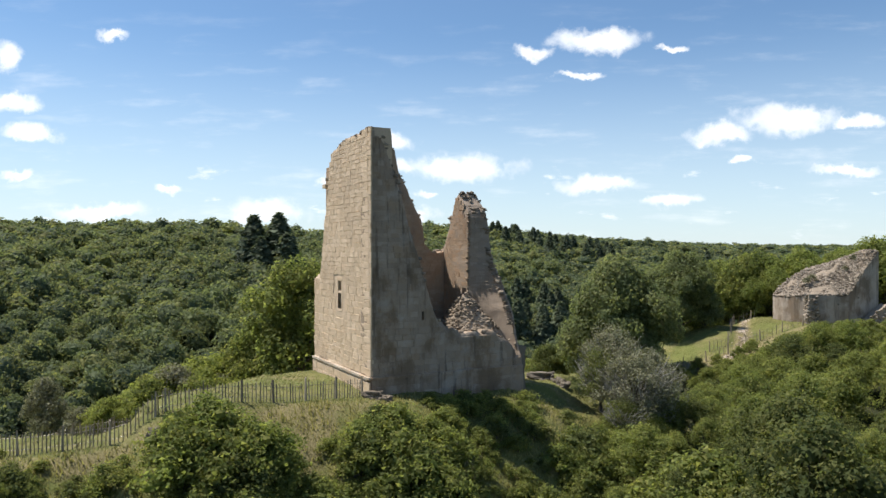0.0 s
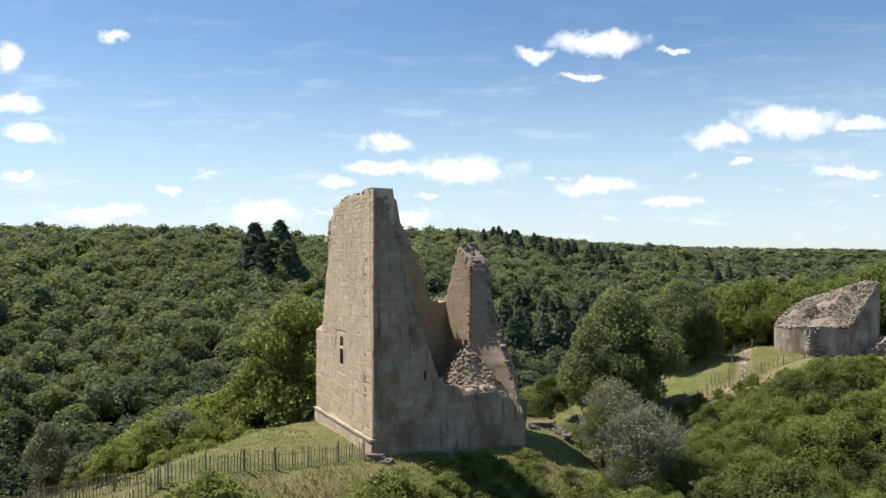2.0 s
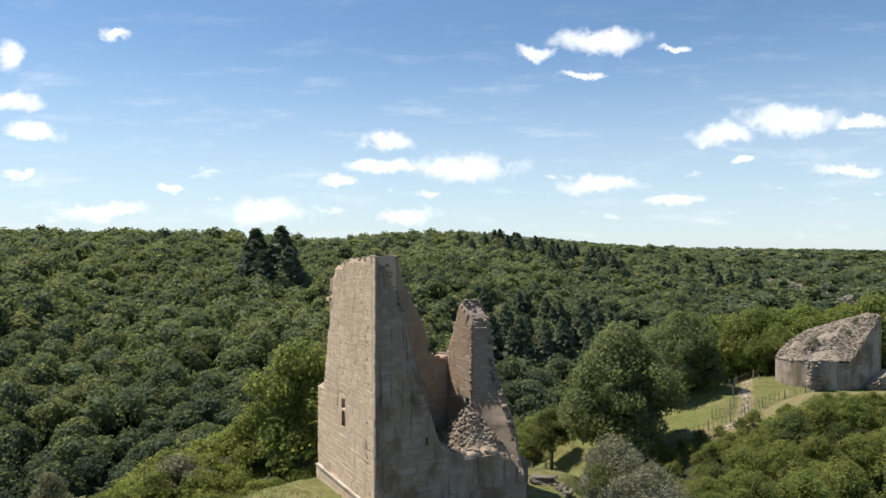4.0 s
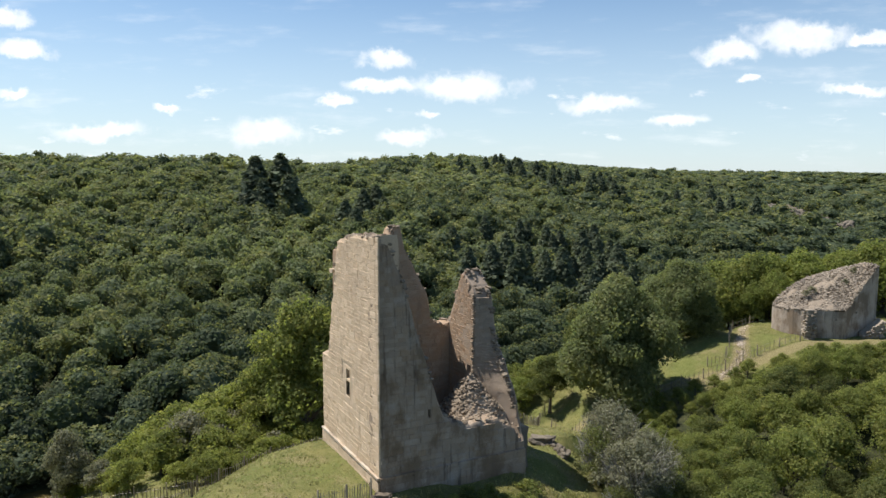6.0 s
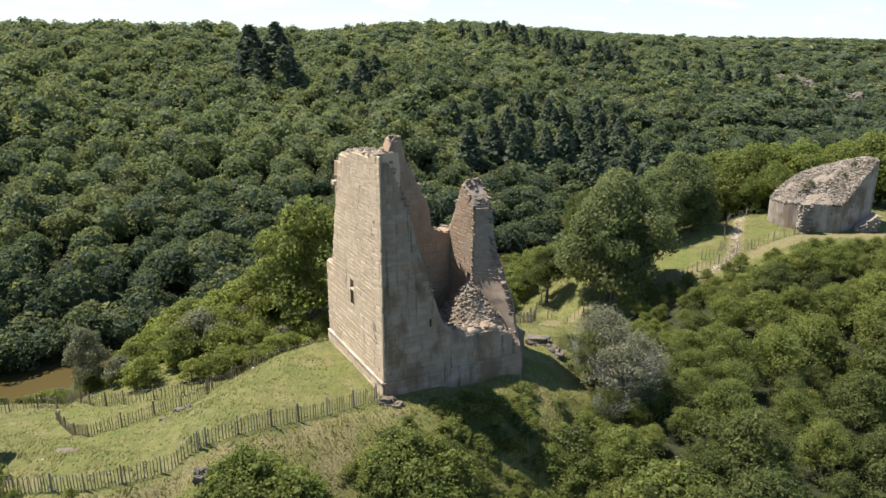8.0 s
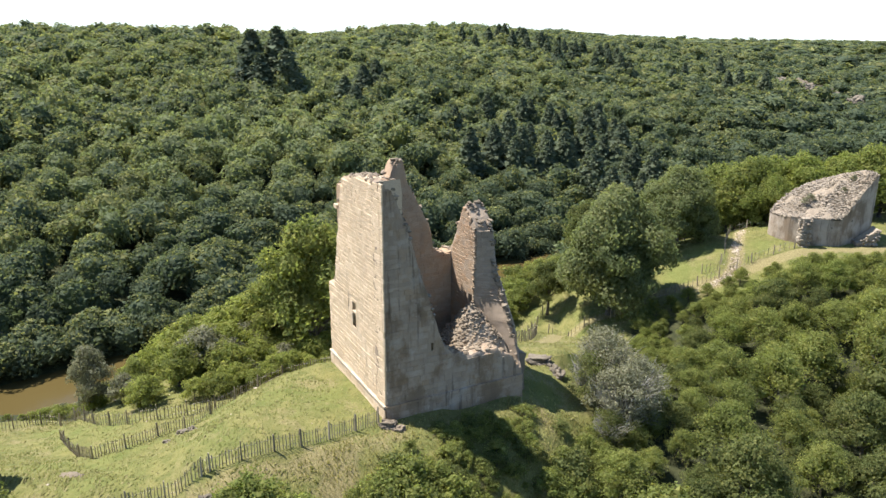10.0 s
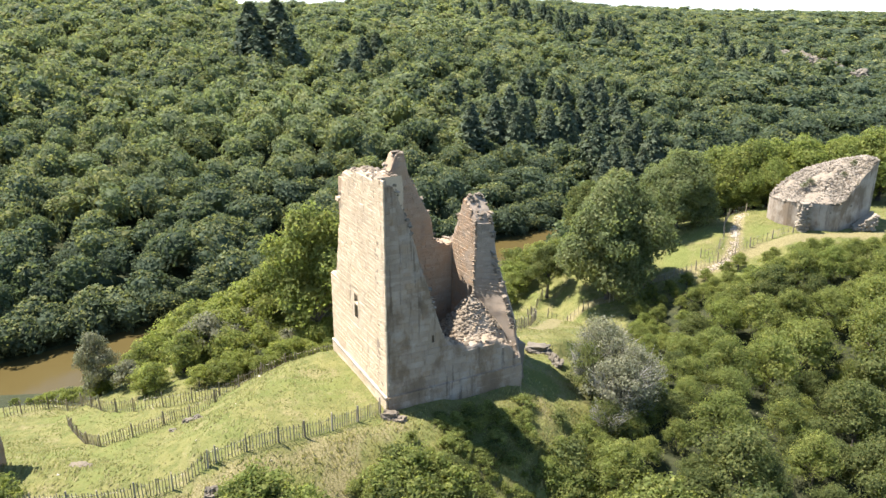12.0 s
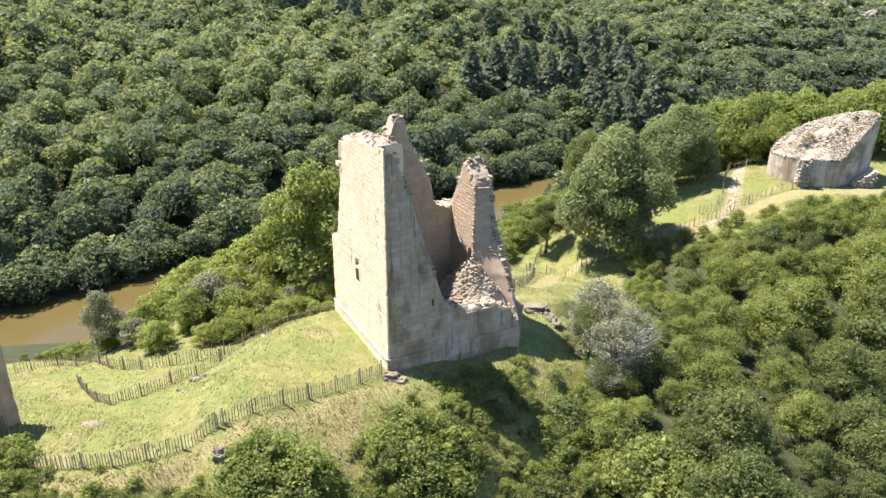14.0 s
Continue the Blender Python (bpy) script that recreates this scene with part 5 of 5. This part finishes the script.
    # grey lichened trees in the dip beside the keep
    for k, (x, y, h) in enumerate(((14.8, 8.4, 5.4), (15.4, 5.0, 5.0), (16.6, 6.6, 5.0), (13.7, 7.0, 3.8), (14.4, 3.2, 3.0))):
        plant("thorn", k % 3, x, y, h, M_GREY if k < 3 else M_BROAD, "blackthorn_tree", "half-dead grey lichened thorn tree in the dip", "tree", "lichened thorn trees", 1.12)
        ob = plant_last[-1]
        twigs = []
        for _ in range(520):
            a, up, far = rng.uniform(0, 6.283), rng.uniform(0.35, 0.95), rng.uniform(0.5, 1.0)
            p = Vector((0.40 * h * up * math.cos(a) * far, 0.40 * h * up * math.sin(a) * far, h * up * (1.0 - 0.35 * far)))
            q = p + Vector((math.cos(a + rng.normal(0, 0.5)), math.sin(a + rng.normal(0, 0.5)), rng.uniform(0.5, 1.6))) * rng.uniform(0.5, 1.2) * h * 0.15
            twigs.append([(p, 0.020), ((p + q) / 2 + Vector((0, 0, 0.06)), 0.013), (q, 0.005)])
        twig = part("dead_wood", limb_mesh("dead_wood", twigs, M_TWIG, 4), None, ob, "bare pale dead branches")
        twig.scale = (1 / ob.scale[0], 1 / ob.scale[1], 1 / ob.scale[2])
    for k, (x, y, h) in enumerate(((43.8, 44.6, 0.8), (44.6, 45.0, 0.9), (48.0, 44.4, 0.7), (49.3, 45.0, 0.8))):
        ob = plant("shrub", k, x, y, h, M_GREY, "dry_tuft", "dry tuft growing on the rubble", "bush", "dry tufts on the rubble", 1.0)
        ob.location.z = (4.1, 4.4, 5.6, 6.8)[k]
    # low brambles on the shaded bank
    for k in range(170):
        x, y = rng.uniform(1.5, 13.5), rng.uniform(-10, 4)
        if y > 0.625 * x - 2.2 or y > 3.0:
            continue
        plant("shrub", k % 4, x, y, rng.uniform(0.35, 1.0), M_BUSH if k % 3 else M_BROAD, "low_bramble", "low bramble growing on the steep grassy bank", "bush", "low brambles on the bank", rng.uniform(1.0, 1.6), 0.1)
    for k in range(46):
        x, y = rng.uniform(-22, -8), rng.uniform(-11.5, -9.0)
        plant("shrub", k % 4, x, y, rng.uniform(0.25, 0.7), M_BUSH if k % 3 else M_BROAD, "low_bramble", "low bramble growing on the steep grassy bank", "bush", "low brambles on the bank", rng.uniform(1.0, 1.7), 0.1)
    # shrubs on the bank below the keep and the fence
    # centre, half widths, number, height
    for cx, cy, rx, ry, count, high in ((-5.0, -9.6, 2.3, 1.7, 26, 2.6), (0.2, -8.6, 1.6, 1.6, 12, 1.8), (2.6, -6.4, 2.9, 2.3, 34, 2.4), (6.3, -9.3, 1.6, 1.6, 12, 2.0), (7.9, 0.5, 1.7, 0.8, 12, 0.9), (5.4, -2.2, 1.8, 0.9, 9, 0.9),
                                       (11.2, -1.6, 1.3, 1.8, 14, 2.2), (16.0, -4.2, 3.0, 2.2, 26, 3.0), (-20.5, -8.8, 2.2, 1.0, 9, 1.8), (9.8, -5.4, 1.8, 2.0, 16, 1.7), (7.3, -4.4, 1.5, 1.5, 10, 1.1), (13.0, -5.6, 1.6, 2.0, 12, 2.4), (13.5, 1.5, 1.6, 1.6, 10, 1.8), (-1.0, -6.6, 0.8, 0.8, 4, 0.8), (-2.3, -8.8, 1.3, 1.1, 10, 1.4), (-9.6, -10.8, 1.6, 1.0, 8, 1.4), (-13.5, -11.3, 4.5, 1.0, 16, 1.1), (-7.0, -12.4, 3.0, 1.3, 12, 1.8), (1.5, -12.0, 4.5, 1.6, 18, 1.8), (-3.2, -10.8, 2.2, 1.2, 15, 2.0), (1.2, -9.6, 2.4, 1.0, 14, 2.2), (4.6, -10.6, 2.0, 1.2, 12, 2.2), (8.6, -8.6, 2.0, 1.5, 14, 2.0), (1.9, -4.6, 1.3, 0.9, 10, 1.4), (-20.0, -10.9, 3.2, 0.9, 18, 1.5), (-15.0, -12.0, 3.0, 0.9, 14, 1.3)):
        for k in range(count):
            a, r = rng.uniform(0, 6.283), math.sqrt(rng.uniform(0, 1))
            x, y = cx + rx * r * math.cos(a), cy + ry * r * math.sin(a)
            mat = M_BUSH if k % 3 else (M_BROAD if k % 2 else M_ACACIA)
            plant("shrub", k % 4, x, y, high * rng.uniform(0.40, 1.15) * (1.1 - 0.35 * r), mat, "bramble_shrub", "green bramble and hazel shrub on the bank", "bush", "shrubs on the bank", rng.uniform(0.9, 1.3), 0.15)


build_near_trees()
plant("shrub", 2, -3.0, -8.7, 1.9, M_ACACIA, "broom_bush", "bright green round broom bush on the bank", "bush", "", 1.0, 0.1)


# ---------------------------------------------------------------- paling fences
def pale_mesh(name, w, d, h, seed):
    rng = np.random.default_rng(seed)
    bm = bmesh.new()
    bmesh.ops.create_cube(bm, size=1, matrix=Matrix.Translation((0, 0, h / 2 - 0.1)) @ Matrix.Diagonal((w, d, h + 0.2, 1)))
    for v in bm.verts:
        if v.co.z > h * 0.5:
            v.co.x *= 0.55
            v.co.x += rng.uniform(-0.02, 0.02)
            v.co.z += rng.uniform(-0.04, 0.04)
    me = bpy.data.meshes.new(name)
    bm.to_mesh(me)
    bm.free()
    me.materials.append(M_PALE)
    return me


PALES = [pale_mesh("pale", 0.05, 0.025, 0.98, k) for k in range(5)]
POSTS = [pale_mesh("post", 0.11, 0.10, 1.18, 50 + k) for k in range(3)]


def fence(line, label, gap=0.17, post_gap=2.1, height=1.0):
    rng = np.random.default_rng(int(abs(line[0][0] * 31 + line[0][1] * 7)) + 1)
    pts = [Vector((x, y, 0)) for x, y in line]
    total = sum((b - a).length for a, b in zip(pts, pts[1:]))
    ob = thing("paling_fence", (*line[0], gz(*line[0])), label, "fence", "chestnut paling fences")
    base = Vector(ob.location)

    def at(s):
        for a, b in zip(pts, pts[1:]):
            l = (b - a).length
            if s <= l:
                p = a + (b - a) * (s / l)
                return p, math.atan2(b.y - a.y, b.x - a.x)
            s -= l
        return pts[-1], 0

    k, s, next_post = 0, 0.0, 0.0
    wire = {0.25: [], 0.8: []}
    while s < total:
        p, a = at(s)
        g = gz(p.x, p.y)
        m = Matrix.Translation(Vector((p.x, p.y, g)) - base) @ Euler((rng.normal(0, 0.03), rng.normal(0, 0.02), a + rng.normal(0, 0.1))).to_matrix().to_4x4() @ Matrix.Diagonal((1, 1, height * rng.uniform(0.95, 1.05), 1))
        is_post = s >= next_post
        if is_post:
            next_post += post_gap * rng.uniform(0.9, 1.1)
        q = new("post" if is_post else "pale", POSTS[k % 3] if is_post else PALES[k % 5])
        q.parent, q.matrix_local = ob, m
        for z in wire:
            wire[z].append((Vector((p.x, p.y, g + z * height)) - base, 0.012))
        s += gap * rng.uniform(0.8, 1.2)
        k += 1
    for z in wire:
        part("wire", limb_mesh("wire", [wire[z]], M_WIRE, 3), None, ob)
    return ob


fence([(-0.45, -0.35), (-1.5, -1.35), (-2.75, -2.55), (-4.0, -3.4), (-5.4, -4.4), (-7.4, -5.7), (-8.4, -6.4), (-9.0, -6.75)], "weathered chestnut paling fence along the knoll", 0.17, 1.75, 0.95)
fence([(-9.0, -6.75), (-9.7, -6.8), (-10.5, -6.95), (-11.8, -7.6), (-12.75, -8.15), (-14.2, -8.6), (-16.5, -8.9), (-19, -9.0), (-23, -9.0)], "weathered chestnut paling fence running down the meadow's edge", 0.17, 1.75, 0.95)
fence([(-4.9, 10.4), (-6.6, 10.6), (-8.6, 10.2), (-10.6, 9.2), (-12.0, 7.6), (-12.9, 6.0), (-13.5, 4.6), (-15.0, 3.1), (-15.9, 1.6), (-17.3, 0.5), (-19.0, 0.2), (-21.0, 1.9), (-23.0, 4.0), (-24.6, 6.0)], "paling fence curving round the back of the knoll", height=0.85)
fence([(-13.2, 6.6), (-14.9, 6.8), (-16.8, 6.2), (-19.0, 5.8), (-22.7, 7.6), (-26.5, 11.2), (-29.0, 12.6), (-31.0, 12.6), (-32.6, 10.4)], "dark paling fence along the far side of the lower meadow", 0.24)
fence([(13.5, 33.0), (16.6, 35.0), (19.7, 35.5), (22.2, 35.8), (25.4, 36.6), (27.9, 36.9), (29.8, 37.2), (31.8, 37.8), (33.4, 38.2), (35.1, 39.3), (37.9, 40.6), (40.4, 40.8), (42.3, 40.9)], "wire and pale fence beside the ridge track", 0.55, 2.4)
fence([(31.2, 39.4), (33.0, 39.6), (34.2, 41.3), (35.2, 44.5), (36.4, 47.4), (37.9, 50.6), (40.6, 50.6)], "pale fence beside the stony footpath", 0.5, 2.2)
fence([(8.8, 14.5), (10.5, 22), (12.0, 30), (11.5, 36), (14, 43)], "pale fence above the river slope", 0.4, 2.4)


# ---------------------------------------------------------------- grass, rocks, path stones
def build_grass():
    rng = np.random.default_rng(8)
    n = 260000
    x, y = rng.uniform(-34, 58, n), rng.uniform(-14, 60, n)
    mask = np.zeros(n)
    for (x0, y0, z0, f0, b0), (x1, y1, z1, f1, b1) in zip(CREST[2:18], CREST[3:19]):
        dx, dy = x1 - x0, y1 - y0
        t = np.clip(((x - x0) * dx + (y - y0) * dy) / (dx * dx + dy * dy), 0, 1)
        px, py = x - x0 - t * dx, y - y0 - t * dy
        far, river = np.hypot(px, py), (dx * py - dy * px) > 0
        mask = np.maximum(mask, 1 - smooth(far, np.where(river, b0 + 7 + 9 * smooth(-x, 11, 16), f0 + 5), np.where(river, b0 + 12 + 9 * smooth(-x, 11, 16), f0 + 10)))
    clump = 0.55 + 0.45 * value_noise(x / 1.6, y / 1.6, 41)
    loc = np.linalg.solve(np.array(TOWER)[:2, :2], np.stack([x, y]))
    inside = (loc[0] > -0.15) & (loc[0] < 9.95) & (loc[1] > -0.15) & (loc[1] < 10.8)
    trodden = np.zeros(n, bool)
    for (x0, y0), (x1, y1) in list(zip(TRACK, TRACK[1:])) + list(zip(PATH_UP, PATH_UP[1:])):
        dx, dy = x1 - x0, y1 - y0
        t = np.clip(((x - x0) * dx + (y - y0) * dy) / (dx * dx + dy * dy), 0, 1)
        trodden |= np.hypot(x - x0 - t * dx, y - y0 - t * dy) < 0.75
    ok = (rng.random(n) < mask * clump) & ~inside & ~trodden
    x, y = x[ok], y[ok]
    z = ground(x, y)
    n = len(x)
    h = rng.uniform(0.02, 0.06, n) * (1 + 0.8 * smooth(value_noise(x / 4, y / 4, 43), 0.1, 0.5))
    bank = smooth(-y, 4.0, 7.0) * (x < 12) + 0.6 * (x > 6) * (y < 6)
    h = h * (1 + 2.6 * bank * rng.uniform(0, 1, n))
    a = rng.uniform(-1.1, 1.1, n)
    wd = rng.uniform(0.03, 0.08, n)
    ux, uy = np.cos(a) * wd, np.sin(a) * wd
    lx, ly = rng.normal(0, 0.05, n), h * rng.uniform(1.2, 2.6, n)
    v = np.stack([np.stack([x - ux, y - uy, z - 0.04], 1), np.stack([x + ux, y + uy, z - 0.04], 1), np.stack([x + lx + ux * 0.5, y + ly + uy * 0.5, z + h], 1), np.stack([x + lx - ux * 0.5, y + ly - uy * 0.5, z + h * 0.9], 1)], 1).reshape(-1, 3)
    tint = np.clip(0.45 + 0.35 * value_noise(x / 3, y / 3, 44) + 0.35 * value_noise(x / 7.5, y / 5.5, 47) + rng.normal(0, 0.12, n), 0, 1)
    me = quad_mesh("grass", v, np.arange(4 * n).reshape(n, 4), M_GRASS, np.repeat(tint, 4), normals=np.tile(np.array([-0.1, -0.15, 1.0]), (4 * n, 1)))
    tagged(new("grass", me), "tufted half-dry meadow grass on the spur", "grass", kind="stuff")


build_grass()


def build_bank_grass():
    """Long half-dry grass on the steep bank below the fences and round the keep."""
    rng = np.random.default_rng(58)
    n = 75000
    x, y = rng.uniform(-25, 13.5, n), rng.uniform(-13.5, 5, n)
    edge = np.interp(x, [-25, -19, -14, -11.3, -9, -7.4, -4, -1.5, 0, 8.5, 13.5], [-9.4, -9.4, -9.0, -7.9, -7.2, -6.2, -3.9, -1.9, -0.9, 4.4, 9])
    low = edge - y
    keep_ = (low > 0) & (rng.random(n) < np.interp(low, [0, 1, 6, 10], [0.5, 1.0, 0.8, 0.3]) * (0.62 + 0.38 * value_noise(x / 1.1, y / 1.1, 61)))
    x, y = x[keep_], y[keep_]
    n = len(x)
    z = ground(x, y)
    h = rng.uniform(0.08, 0.30, n) * (0.7 + 0.5 * smooth(value_noise(x / 1.3, y / 1.3, 62), -0.3, 0.6))
    a = rng.uniform(0, 3.1416, n)
    wd = rng.uniform(0.02, 0.05, n)
    ux, uy = np.cos(a) * wd, np.sin(a) * wd
    lx, ly = rng.normal(0, 0.35, n) * h, -rng.uniform(-0.2, 0.9, n) * h
    v = np.stack([np.stack([x - ux, y - uy, z - 0.04], 1), np.stack([x + ux, y + uy, z - 0.04], 1), np.stack([x + lx, y + ly, z + h], 1)], 1).reshape(-1, 3)
    dry = 0.5 + 0.7 * value_noise(x / 2.1, y / 2.1, 63) + rng.normal(0, 0.12, n)
    me = quad_mesh("long_grass", v, np.arange(3 * n).reshape(n, 3), M_STRAW, np.repeat(np.clip(dry, 0, 1), 3), normals=np.tile(np.array([-0.1, -0.3, 1.0]), (3 * n, 1)))
    tagged(new("long_grass", me), "long half-dry grass on the steep bank", "grass", kind="stuff")


build_bank_grass()


def rock(x, y, size, k, label="grey boulder in the meadow grass", name="boulder", mat=None, lift=0.15, turn=0.0):
    me = ROCKS[k % 5].copy()
    me.materials.clear()
    me.materials.append(mat or M_ROCK)
    ob = tagged(new(name, me), label, "rock", "boulders")
    ob.location, ob.scale, ob.rotation_euler = (x, y, gz(x, y) + lift * size[2]), size, (0, 0, turn)
    return ob


rock(0.3, -0.7, (1.1, 0.8, 0.7), 0, "pale block at the foot of the keep's corner", mat=M_RUBBLE)
rock(0.9, -0.9, (0.7, 0.6, 0.4), 1, "pale block at the foot of the keep's corner", mat=M_RUBBLE)
rock(-13.6, 1.8, (0.8, 0.5, 0.45), 2, lift=0.0)
rock(-14.2, 0.6, (0.5, 0.4, 0.3), 3, lift=0.0)
rock(-13.2, 2.4, (0.6, 0.5, 0.45), 4, lift=0.0)
rock(-8.2, -8.3, (1.0, 0.8, 1.1), 1, "dark overhanging outcrop below the fence", "outcrop", lift=-0.15)
rock(10.5, 10.9, (2.0, 1.3, 0.9), 0, "grey rock ledge beside the keep", "outcrop", lift=0.05)
rock(11.5, 9.3, (1.0, 1.5, 1.2), 4, "grey rock ledge beside the keep", "outcrop", lift=-0.15)
rock(-17.5, -4.5, (1.3, 0.8, 0.25), 4, "flat grey rock in the meadow", lift=-0.2)


def build_path_stones():
    rng = np.random.default_rng(15)
    places = []
    for (x0, y0), (x1, y1) in zip(PATH_UP, PATH_UP[1:]):
        for _ in range(110):
            t = rng.uniform(0, 1)
            x, y = x0 + t * (x1 - x0) + rng.normal(0, 0.30), y0 + t * (y1 - y0) + rng.normal(0, 0.3)
            s = rng.uniform(0.06, 0.17)
            places.append(((x, y, gz(x, y) + 0.05), (s * 1.4, s, s * 0.4), tuple(rng.uniform(-0.4, 0.4, 3))))
    for _ in range(110):
        x, y = rng.uniform(-30, 34), rng.uniform(-7, 50)
        if gz(x, y) < -10 or (-6 < x < 10 and 0 < y < 13):
            continue
        s = rng.uniform(0.05, 0.17)
        places.append(((x, y, gz(x, y) + 0.02), (s * 1.4, s, s * 0.6), tuple(rng.uniform(-0.4, 0.4, 3))))
    scatter("path_stones", CHIPS, places, M_DRESSED, None, "loose pale stones of the footpath and meadow", "stones")


build_path_stones()
